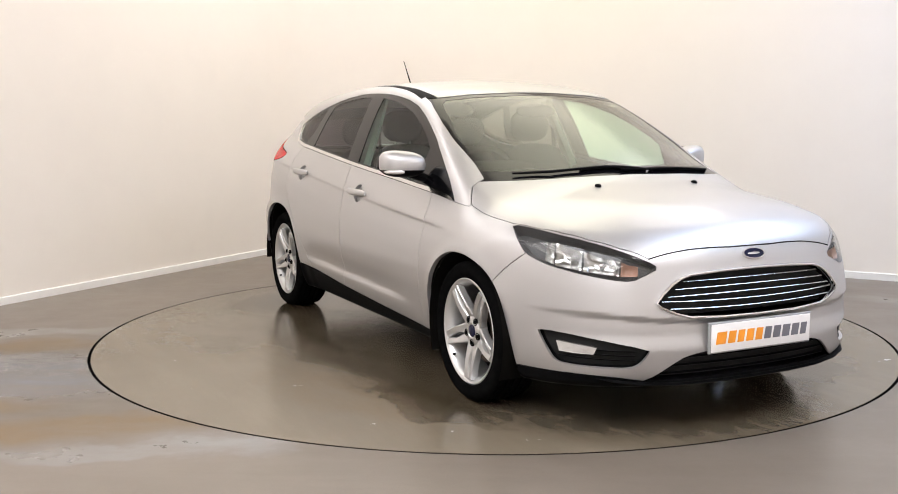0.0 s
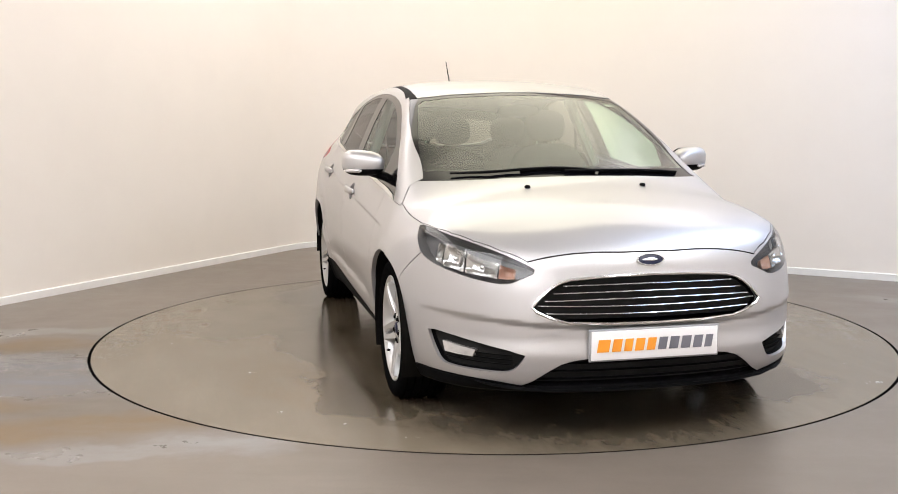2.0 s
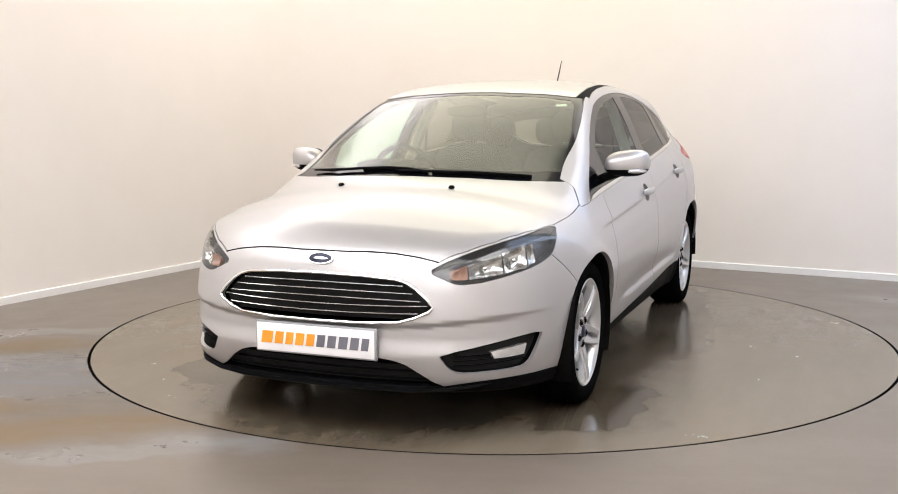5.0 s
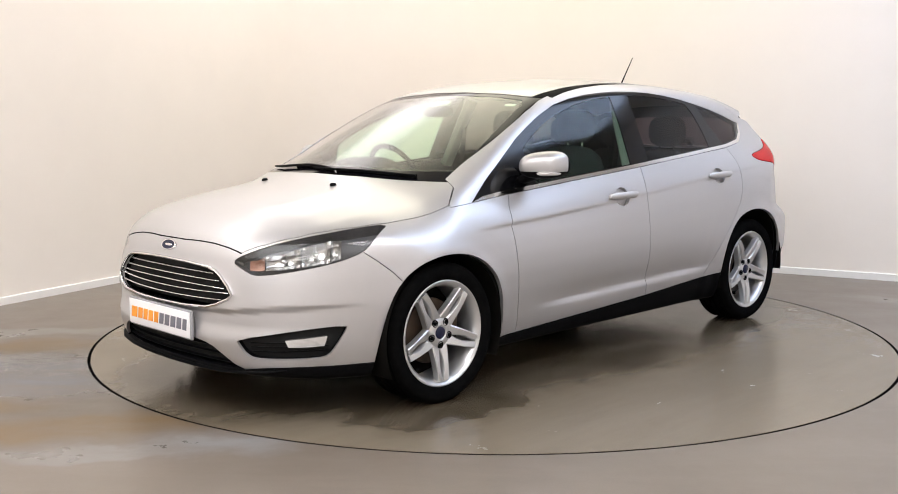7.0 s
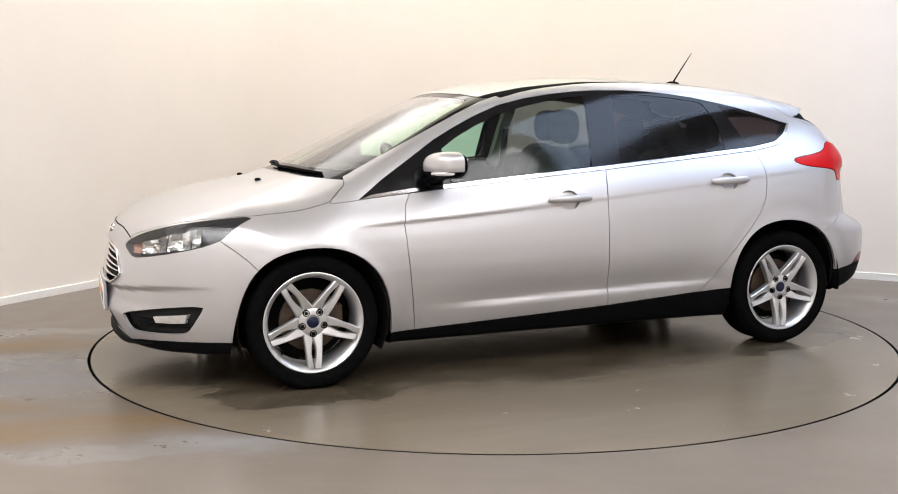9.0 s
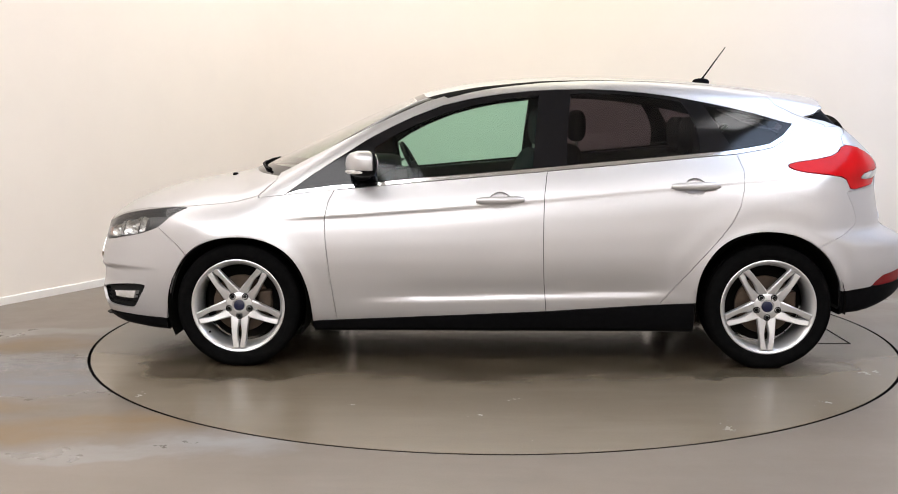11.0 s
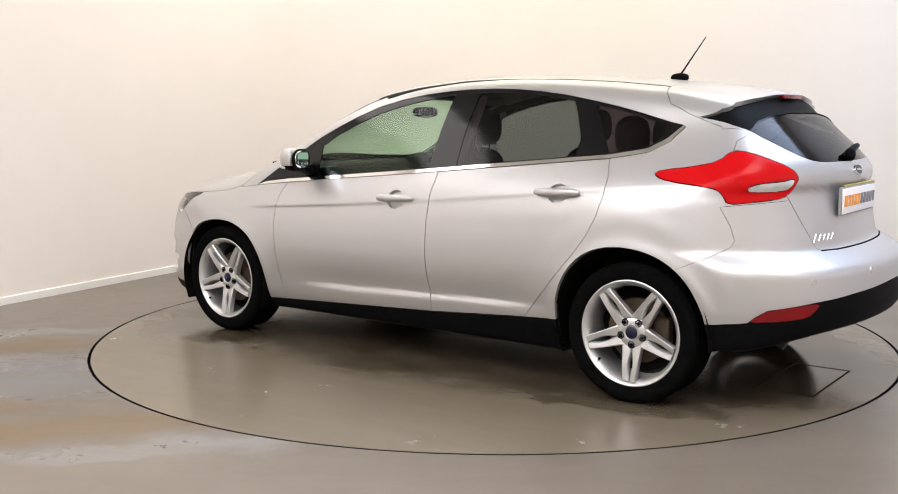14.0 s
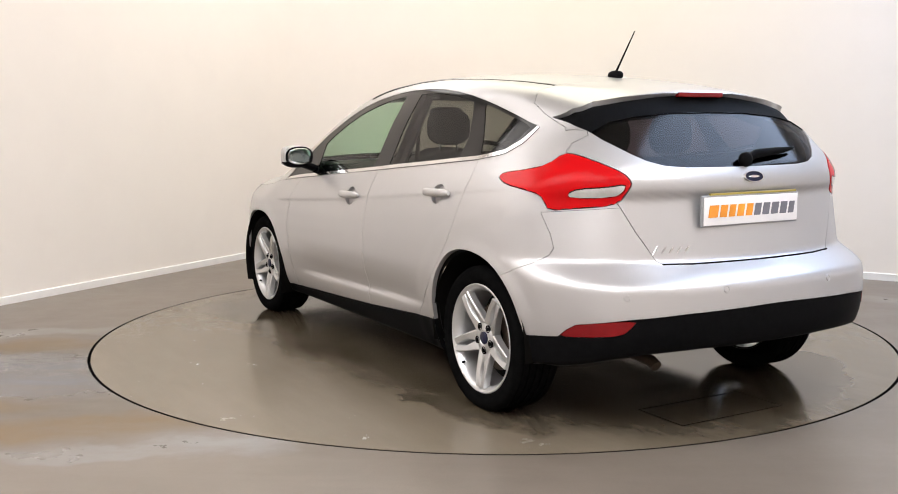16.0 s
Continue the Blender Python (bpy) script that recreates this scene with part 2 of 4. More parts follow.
def ceiling_and_lights():
    bm = box_bm(-13, 13, -13, 13, WALL_H, WALL_H + 0.15)
    tagged(part("ceiling", bm, CEILING, None, smooth=False), "white ceiling with square light panels", "ceiling", kind="structure")


ceiling_and_lights()


def light_panel(x, y, w, d, turn, glow):
    """A flat light panel hung just below the ceiling."""
    base = new("ceiling_and_fill_light")
    base.matrix_basis = pose(x, y, WALL_H - 0.03, 0, 0, turn)
    part("frame", box_bm(-w / 2 - 0.003, w / 2 + 0.003, -d / 2 - 0.003, d / 2 + 0.003, 0.0, 0.028, 0.002), SKIRTING, base)
    part("diffuser", box_bm(-w / 2, w / 2, -d / 2, d / 2, -0.006, -0.001), glow, base, "glowing white diffuser", smooth=False)
    tagged(base, "flat square white light panel under the ceiling, all but two added as unseen fill", "ceiling light", group="ceiling lights")


TURN = math.degrees(math.atan2(ALONG_R.y, ALONG_R.x))
WARM, NEUTRAL, COOL, BLUISH = (1.0, 0.945, 0.74), (1.0, 0.95, 0.93), (0.97, 0.96, 0.98), (0.56, 0.71, 1.0)
# Only the warm and bluish panels follow reflections; the rest are unseen fill.
# (along the right wall, along the left wall, width, depth, colour, strength)
PANELS = [(2.8, 1.7, 2.4, 2.9, WARM, 2.2), (6.2, 2.3, 1.4, 3.4, BLUISH, 5.4), (0.85, 1.7, 1.3, 2.9, NEUTRAL, 2.9), (0.8, 4.9, 1.1, 3.0, NEUTRAL, 3.2),
          (0.8, 8.0, 1.1, 2.6, NEUTRAL, 2.8), (2.8, 7.6, 2.4, 2.6, COOL, 6.4), (5.2, 7.6, 1.9, 2.6, COOL, 5.2), (2.8, 10.2, 2.4, 2.4, COOL, 3.3),
          (6.4, 10.2, 2.2, 2.4, COOL, 6.4), (4.6, 1.2, 1.1, 2.0, NEUTRAL, 2.4), (6.7, 5.1, 1.3, 1.8, COOL, 9.0)]
for r, l, w, d, colour, strength in PANELS:
    p = CORNER + ALONG_R * r + ALONG_L * l
    light_panel(p.x, p.y, w, d, TURN, glowing("light_panel", colour, strength))


# ---- the car's skin: four fields, blended at their corners (x ahead, y to the car's left, z up) ----
def curve(pts, soft=0.04):
    """A smooth function through roughly these (at, value) pairs."""
    a, v = np.array(sorted(pts)).T
    g = np.linspace(a[0] - 0.5, a[-1] + 0.5, 900)
    lo, hi = (v[1] - v[0]) / (a[1] - a[0]), (v[-1] - v[-2]) / (a[-1] - a[-2])
    t = np.interp(g, a, v) + np.minimum(g - a[0], 0) * lo + np.maximum(g - a[-1], 0) * hi
    n = max(int(3 * soft / (g[1] - g[0])), 1)
    w = np.exp(-0.5 * (np.arange(-n, n + 1) * (g[1] - g[0]) / soft) ** 2)
    pad = np.concatenate([t[0] + (t[1] - t[0]) * np.arange(-n, 0), t, t[-1] + (t[-1] - t[-2]) * np.arange(1, n + 1)])
    t = np.convolve(pad, w / w.sum(), "valid")
    return lambda x: np.interp(x, g, t)


def smax(a, b, k):
    h = np.clip(0.5 + 0.5 * (a - b) / k, 0, 1)
    return b + (a - b) * h + k * h * (1 - h)


def step(a, b, x):
    s = np.clip((x - a) / (b - a), 0, 1)
    return s * s * (3 - 2 * s)


# the highest line along the middle: bonnet, windscreen, roof, spoiler
TOP = curve([(2.4, 0.60), (2.26, 0.70), (2.14, 0.768), (2.02, 0.822), (1.83, 0.887), (1.64, 0.924), (1.46, 0.951), (1.36, 0.979), (1.2, 1.055),
             (1.0, 1.147), (0.8, 1.237), (0.6, 1.322), (0.45, 1.380), (0.3, 1.420), (0.12, 1.450), (-0.2, 1.473), (-0.51, 1.474),
             (-0.81, 1.462), (-1.10, 1.440), (-1.31, 1.418), (-1.5, 1.394), (-1.70, 1.362), (-2.2, 1.27)], 0.035)
CROWN = curve([(2.2, 0.16), (1.6, 0.14), (1.42, 0.16), (1.3, 0.22), (1.0, 0.24), (0.6, 0.17), (0.3, 0.12), (-1.0, 0.11), (-1.35, 0.13), (-1.65, 0.22), (-2.0, 0.25)], 0.06)
# half width by height in the middle of the car, and how it changes along the car
SIDE = curve([(0.10, 0.76), (0.17, 0.805), (0.25, 0.84), (0.29, 0.853), (0.36, 0.866), (0.45, 0.882), (0.55, 0.890), (0.65, 0.888), (0.75, 0.877),
              (0.83, 0.862), (0.90, 0.838), (0.98, 0.800), (1.1, 0.748), (1.2, 0.703), (1.3, 0.650), (1.38, 0.600), (1.45, 0.545), (1.6, 0.40)], 0.02)
PLAN = curve([(2.3, -0.13), (2.0, -0.07), (1.8, -0.025), (1.6, 0.008), (1.32, 0.018), (1.0, 0.004), (0.5, 0), (-0.7, 0), (-1.0, 0.006), (-1.32, 0.018),
              (-1.6, 0.0), (-1.8, -0.035), (-2.0, -0.085), (-2.3, -0.18)], 0.07)
TAPER = curve([(2.0, 0.02), (1.0, 0.0), (0.0, 0.0), (-0.4, 0.006), (-0.8, 0.028), (-1.15, 0.062), (-1.45, 0.095), (-1.9, 0.14)], 0.1)
NOSE = curve([(0.0, 2.02), (0.15, 2.11), (0.2, 2.16), (0.27, 2.195), (0.33, 2.208), (0.42, 2.213), (0.5, 2.205), (0.6, 2.185), (0.7, 2.155), (0.76, 2.125), (0.9, 2.0)], 0.02)
TAIL = curve([(0.0, -2.02), (0.25, -2.09), (0.33, -2.16), (0.42, -2.192), (0.5, -2.198), (0.606, -2.190), (0.622, -2.182), (0.66, -2.115), (0.69, -2.050), (0.8, -2.03), (0.935, -2.006),
              (0.962, -2.022), (1.01, -2.02), (1.06, -1.985), (1.12, -1.925), (1.2, -1.842), (1.30, -1.738), (1.34, -1.71), (1.42, -1.69), (1.6, -1.6)], 0.012)


def skin(x, y, z):
    """Below zero inside the car's outer surface."""
    y = np.abs(y)
    zs = z + 0.092 * (x + 0.12) * step(0.42, 0.9, z)
    wide = SIDE(zs) + PLAN(x) - TAPER(x) * step(0.72, 1.12, zs)
    # shoulder crease, and the hollow low on the doors
    wide = wide + 0.0048 * np.tanh((zs - 0.832) / 0.008) * np.exp(-((zs - 0.832) / 0.07) ** 2) * step(1.15, 0.9, x) * step(-1.75, -1.3, x) * (0.45 + 0.55 * step(-0.3, 0.6, x))
    fold = z - 0.375 + 0.025 * x
    wide = wide - 0.016 * np.exp(-(fold / np.where(fold > 0, 0.085, 0.021)) ** 2) * step(0.80, 0.35, x) * step(-0.98, -0.6, x)
    # flares round the wheels
    for cx, cz, r, broad, lift in ((1.324, 0.305, 0.37, 0.075, 0.002), (-1.324, 0.31, 0.375, 0.14, 0.005)):
        d = np.hypot(x - cx, z - cz) - r
        wide = wide + 0.010 * np.exp(-(d / 0.042) ** 2) + lift * step(broad + 0.06, broad - 0.03, d)
    top = TOP(x) - CROWN(x) * y * y - 0.10 * np.maximum(y - 0.35, 0) ** 2
    nose = NOSE(z) - 0.20 * y ** 2 - 0.95 * y ** 6
    tail = TAIL(z) + 0.23 * y ** 2 + 0.55 * y ** 6
    kt = 0.05 + 0.05 * step(1.0, 1.5, x)
    f = smax((y - wide) * 0.97, (z - top) * 0.93, kt)
    f = smax(f, (x - nose) * 0.95, 0.07)
    f = smax(f, (tail - x) * 0.95, 0.06 - 0.045 * step(1.2, 1.3, z))
    # the bumper's lower half stands back under a soft edge
    edge = z - 0.468 - 0.03 * step(0.3, 0.8, y)
    f = f + 0.016 * step(0.004, -0.018, edge) * step(0.34, 0.42, z) * step(1.72, 1.95, x)
    low = 0.175 + 0.100 * step(-1.40, -1.75, x) + 0.085 * step(-1.75, -2.15, x) + 0.02 * step(1.6, 2.1, x)
    return smax(f, low - z, 0.03)


def slope(p):
    """The skin's outward normals at points p."""
    e = 1e-3
    g = np.stack([skin(*(p + e * d).T) - skin(*(p - e * d).T) for d in np.eye(3)], 1)
    return g / np.linalg.norm(g, axis=1, keepdims=True)


def cast_skin(o, d, far=1.9):
    """Where rays from inside points o along d leave the skin."""
    lo, hi = np.zeros(len(o)), np.full(len(o), far)
    for _ in range(34):
        m = (lo + hi) / 2
        inside = skin(*(o + m[:, None] * d).T) < 0
        lo, hi = np.where(inside, m, lo), np.where(inside, hi, m)
    return o + lo[:, None] * d


def skin_grid():
    """Vertices and quads of the left half of the skin."""
    rows = []
    th = np.radians(np.concatenate([np.linspace(-90, -40, 14), np.linspace(-38, 8, 56), np.linspace(8.5, 26, 36), np.linspace(27, 62, 36), np.linspace(64, 90, 22)]))
    for x in np.linspace(-1.40, 1.45, 150):
        o = np.tile((x, 0, 0.55), (len(th), 1))
        rows.append((o, np.stack([0 * th, np.cos(th), np.sin(th)], 1)))
    for end, n in ((1.45, 70), (-1.40, 60)):
        s, cap = (1 if end > 0 else -1), []
        for a in np.radians(np.linspace(0, 90, n + 1)[1:]):
            o = np.tile((end, 0, 0.55), (len(th), 1))
            cap.append((o, np.stack([s * np.sin(a) * np.cos(th), np.cos(a) * np.cos(th), np.sin(th)], 1)))
        rows = rows + cap if s > 0 else cap[::-1] + rows
    v = cast_skin(np.concatenate([r[0] for r in rows]), np.concatenate([r[1] for r in rows]))
    n, q = len(th), []
    for i in range(len(rows) - 1):
        for j in range(n - 1):
            q.append((i * n + j, i * n + j + 1, (i + 1) * n + j + 1, (i + 1) * n + j))
    return v, q


# ---- the car ----
OFFSET = Vector((-0.0523, 0.0532, 0.0))
R2 = 2 ** -0.5
VIEWS = {"side": ((1, 0, 0), (0, 0, 1), (0, 1, 0)), "front": ((0, 1, 0), (0, 0, 1), (1, 0, 0)), "rear": ((0, 1, 0), (0, 0, 1), (-1, 0, 0)),
         "top": ((1, 0, 0), (0, 1, 0), (0, 0, 1)), "fcor": ((-R2, R2, 0), (0, 0, 1), (R2, R2, 0)), "rcor": ((R2, R2, 0), (0, 0, 1), (-R2, R2, 0))}
VIEWS = {k: tuple(Vector(a) for a in v) for k, v in VIEWS.items()}


def arc(cx, cz, rx, rz, n=20, a0=0, a1=360):
    return [(cx + rx * math.cos(radians(a0 + (a1 - a0) * i / n)), cz + rz * math.sin(radians(a0 + (a1 - a0) * i / n))) for i in range(n)]


def soften(pts, rounds=2):
    """Rounds an outline's corners a little (Chaikin)."""
    for _ in range(rounds):
        out = []
        for a, b in zip(pts, pts[1:] + pts[:1]):
            out += [(a[0] * 0.75 + b[0] * 0.25, a[1] * 0.75 + b[1] * 0.25), (a[0] * 0.25 + b[0] * 0.75, a[1] * 0.25 + b[1] * 0.75)]
        pts = out
    return pts


BELT = [(-1.466, 1.215), (-1.407, 1.155), (-1.335, 1.114), (-1.294, 1.106), (-1.158, 1.084), (-0.995, 1.07), (-0.72, 1.045), (-0.442, 1.022), (-0.231, 1.002),
        (0.126, 0.972), (0.418, 0.948), (0.595, 0.932), (0.834, 0.914), (1.014, 0.892), (1.088, 0.869)]
RAIL = [(0.961, 0.961), (0.802, 1.062), (0.674, 1.144), (0.558, 1.204), (0.442, 1.258), (0.297, 1.313), (0.15, 1.347), (0.003, 1.37), (-0.144, 1.384), (-0.267, 1.391),
        (-0.435, 1.393), (-0.578, 1.387), (-0.72, 1.374), (-0.861, 1.355), (-1.001, 1.329), (-1.138, 1.3), (-1.275, 1.266), (-1.411, 1.227)]
WINDOWS = BELT + RAIL
CHROME_LINE = BELT + [(1.012, 0.877), (0.832, 0.894), (0.594, 0.914), (0.417, 0.930), (0.125, 0.954), (-0.232, 0.984), (-0.442, 1.003), (-0.72, 1.027), (-0.994, 1.052),
                      (-1.157, 1.066), (-1.298, 1.088), (-1.348, 1.099), (-1.425, 1.142), (-1.477, 1.207)]
GLASS_FRONT = [(0.640, 1.100), (0.554, 1.156), (0.438, 1.214), (0.293, 1.272), (0.147, 1.312), (0.0, 1.341), (-0.195, 1.363), (-0.174, 1.179), (-0.157, 1.002),
               (0.127, 0.978), (0.418, 0.953), (0.619, 0.936)]
GLASS_REAR = [(-0.355, 1.368), (-0.435, 1.372), (-0.578, 1.368), (-0.72, 1.355), (-0.861, 1.336), (-0.908, 1.327), (-0.944, 1.276), (-0.976, 1.205), (-0.989, 1.15),
              (-0.987, 1.076), (-0.72, 1.051), (-0.442, 1.028), (-0.327, 1.017), (-0.331, 1.178)]
GLASS_QUARTER = [(-1.02, 1.312), (-1.138, 1.286), (-1.274, 1.252), (-1.384, 1.224), (-1.416, 1.207), (-1.365, 1.147), (-1.328, 1.122), (-1.268, 1.112), (-1.153, 1.092)]
SEAM_A = [(0.813, 0.976), (0.827, 0.908), (0.862, 0.842), (0.880, 0.75), (0.873, 0.636), (0.854, 0.46), (0.826, 0.238)]
SEAM_B = [(-0.225, 0.286), (-0.212, 0.45), (-0.208, 0.6), (-0.209, 0.75), (-0.214, 0.873), (-0.229, 0.985), (-0.264, 1.397)]
SEAM_C = [(-0.781, 0.324), (-0.969, 0.545), (-1.06, 0.649), (-1.125, 0.735), (-1.163, 0.812), (-1.187, 0.908), (-1.190, 0.988), (-1.163, 1.073), (-0.995, 1.329)]
DOOR_FRONT = SEAM_A + [(0.297, 0.261)] + SEAM_B[:-1] + [(-0.233, 1.02), (0.70, 0.955)]
DOOR_REAR = [(-0.233, 1.02)] + SEAM_B[-2::-1] + [(-0.452, 0.301)] + SEAM_C[:-1] + [(-1.13, 1.10)]
ARCH_FRONT = [(1.700, 0.0), (1.699, 0.237)] + [(1.672, 0.38), (1.623, 0.519), (1.545, 0.606), (1.442, 0.652), (1.319, 0.667), (1.198, 0.655), (1.085, 0.604), (1.008, 0.519),
              (0.963, 0.399), (0.946, 0.234), (0.945, 0.0)]
ARCH_REAR = [(-0.962, 0.0), (-0.961, 0.38), (-0.974, 0.467), (-1.011, 0.552), (-1.076, 0.629), (-1.165, 0.679), (-1.283, 0.698), (-1.415, 0.684), (-1.522, 0.637),
             (-1.602, 0.561), (-1.648, 0.477), (-1.676, 0.392), (-1.689, 0.0)]
SILL = [(0.97, 0.232), (0.826, 0.238), (0.297, 0.261), (-0.225, 0.286), (-0.781, 0.324), (-0.99, 0.337), (-0.99, 0.0), (0.97, 0.0)]
BONNET = [(2.093, 0.476), (2.025, 0.564), (1.934, 0.645), (1.834, 0.705), (1.719, 0.747), (1.575, 0.778), (1.421, 0.786), (1.222, 0.792), (1.14, 0.740), (1.08, 0.700),
          (1.06, 0.53), (1.15, 0.315), (1.20, 0.108), (1.20, -0.05), (2.131, -0.05), (2.129, 0.105), (2.121, 0.2), (2.112, 0.3), (2.103, 0.40)]
SCREEN = [(0.713, 0.959), (0.707, 1.015), (0.690, 1.12), (0.664, 1.219), (0.622, 1.304), (0.582, 1.350), (0.532, 1.357), (0.377, 1.373), (0.1, 1.386), (-0.05, 1.386),
          (-0.05, 0.985), (0.108, 0.983), (0.315, 0.978), (0.528, 0.966)]
SCREEN_GLASS = [(0.661, 1.002), (0.652, 1.068), (0.629, 1.154), (0.594, 1.249), (0.563, 1.318), (0.53, 1.340), (0.375, 1.358), (0.1, 1.371), (-0.05, 1.371),
                (-0.05, 1.020), (0.2, 1.018), (0.45, 1.008)]
PILLAR = [(1.135, 0.955), (1.128, 0.972), (0.987, 1.043), (0.837, 1.119), (0.684, 1.195), (0.52, 1.273), (0.381, 1.333), (0.290, 1.360), (0.25, 1.34), (0.297, 1.30), (0.558, 1.19), (0.802, 1.05),
          (0.961, 0.95), (1.06, 0.885), (1.222, 0.862), (1.14, 0.935)]
HEADLIGHT = [(-1.184, 0.668), (-1.136, 0.697), (-1.027, 0.736), (-0.906, 0.765), (-0.792, 0.784), (-0.683, 0.799), (-0.557, 0.808), (-0.589, 0.778), (-0.617, 0.742),
             (-0.648, 0.706), (-0.713, 0.681), (-0.779, 0.664), (-0.893, 0.643), (-1.014, 0.625), (-1.088, 0.619), (-1.139, 0.644)]
GRILLE = [(0.473, 0.537), (0.446, 0.571), (0.401, 0.608), (0.367, 0.627), (0.323, 0.639), (0.19, 0.648), (0.002, 0.652), (-0.05, 0.652), (-0.05, 0.471), (0.002, 0.471),
          (0.187, 0.472), (0.342, 0.479), (0.399, 0.494), (0.457, 0.519)]
LOW_GRILLE = [(-0.05, 0.341), (0.265, 0.336), (0.321, 0.328), (0.367, 0.314), (0.414, 0.284), (0.464, 0.245), (0.500, 0.226), (0.374, 0.214), (0.215, 0.214), (-0.05, 0.216)]
LIP = [(0.95, 0.236), (0.72, 0.247), (0.62, 0.243), (0.56, 0.236), (0.500, 0.226), (0.374, 0.214), (0.215, 0.214), (-0.05, 0.216), (-0.05, 0.0), (0.95, 0.0)]
FOG = [(-1.166, 0.357), (-0.916, 0.399), (-0.713, 0.413), (-0.725, 0.385), (-0.76, 0.328), (-0.788, 0.292), (-0.829, 0.282), (-1.02, 0.280), (-1.09, 0.280), (-1.125, 0.296), (-1.152, 0.330)]
TAIL_LAMP = [(-0.411, 1.007), (-0.436, 1.026), (-0.548, 1.043), (-0.637, 1.064), (-0.704, 1.112), (-0.765, 1.104), (-0.856, 1.073), (-0.944, 1.036), (-0.974, 1.002),
             (-0.968, 0.976), (-0.927, 0.921), (-0.864, 0.906), (-0.755, 0.898), (-0.653, 0.888), (-0.635, 0.927), (-0.615, 0.949), (-0.565, 0.962), (-0.48, 0.974), (-0.432, 0.986)]
CLEAR_LENS = [(-0.731, 0.957), (-0.776, 0.975), (-0.884, 0.981), (-0.951, 0.993), (-0.943, 0.965), (-0.905, 0.943), (-0.743, 0.939)]
REAR_LAMP_LOW = [(-0.712, 0.412), (-0.741, 0.439), (-0.786, 0.465), (-0.907, 0.485), (-1.016, 0.492), (-1.001, 0.468), (-0.96, 0.432), (-0.842, 0.421)]
BLACK_REAR = [(-0.40, 0.392), (-0.593, 0.397), (-0.712, 0.412), (-0.741, 0.439), (-0.786, 0.467), (-0.99, 0.496), (-1.196, 0.514), (-1.515, 0.527), (-1.7, 0.527), (-1.7, 0.0), (-0.40, 0.0)]
BACK_GLASS = [(0.606, 1.192), (0.584, 1.163), (0.511, 1.108), (0.463, 1.080), (0.403, 1.062), (0.306, 1.054), (-0.05, 1.052), (-0.05, 1.272), (0.2, 1.269), (0.4, 1.254), (0.52, 1.232)]
BACK_TRIM = [(0.640, 1.250), (0.630, 1.215), (0.606, 1.192), (0.52, 1.232), (0.4, 1.254), (0.2, 1.269), (-0.05, 1.272), (-0.05, 1.349), (0.2, 1.346), (0.40, 1.329), (0.52, 1.312), (0.60, 1.283)]
SPOILER = [(-1.31, -0.05), (-1.31, 0.475), (-1.345, 0.585), (-1.384, 0.630), (-1.476, 0.641), (-1.58, 0.645), (-1.9, 0.66), (-1.9, -0.05)]
TAILGATE = [(0.58, 1.26), (0.610, 1.20), (0.618, 1.180), (0.67, 1.15), (0.705, 1.112), (0.62, 0.95), (0.592, 0.906), (0.546, 0.811), (0.499, 0.734), (0.478, 0.697), (0.455, 0.685), (0.23, 0.684), (-0.05, 0.684), (-0.05, 1.36), (0.5, 1.34)]
BUMPER_FRONT = [(1.731, 0.704), (1.667, 0.656), (1.618, 0.615), (1.5, 0.49), (1.5, 0.0), (2.6, 0.0), (2.6, 1.0), (1.74, 1.0)]
BUMPER_REAR = [(-1.699, 0.881), (-1.741, 0.798), (-1.757, 0.745), (-1.745, 0.716), (-1.687, 0.68), (-1.52, 0.605), (-1.5, 0.0), (-2.6, 0.0), (-2.6, 0.905), (-1.93, 0.905)]
FENDER = SEAM_A[::-1] + [(0.829, 0.895), (1.012, 0.877), (1.088, 0.868), (1.222, 0.855), (1.14, 0.935), (1.12, 0.97), (1.3, 1.15), (2.3, 1.15), (2.3, 0.0), (0.82, 0.0)]
DITCH = [(0.34, 0.600), (0.15, 0.572), (0.0, 0.556), (-0.4, 0.536), (-0.9, 0.515), (-1.312, 0.480), (-1.312, 0.458), (-0.9, 0.492), (-0.4, 0.512), (0.0, 0.530), (0.262, 0.545), (0.36, 0.553)]
ROOF = [(0.60, -0.05), (0.60, 0.545), (0.262, 0.545), (0.0, 0.530), (-0.4, 0.512), (-0.9, 0.492), (-1.31, 0.458), (-1.31, -0.05)]
CUP_FRONT, CUP_REAR = arc(0.006, 0.838, 0.055, 0.046, 18), arc(-0.951, 0.908, 0.052, 0.043, 18)

TAIL_LAMP, HEADLIGHT, CLEAR_LENS, FOG, REAR_LAMP_LOW = (soften(p, 1) for p in (TAIL_LAMP, HEADLIGHT, CLEAR_LENS, FOG, REAR_LAMP_LOW))
ARCH_FRONT, ARCH_REAR = soften(ARCH_FRONT, 2), soften(ARCH_REAR, 2)

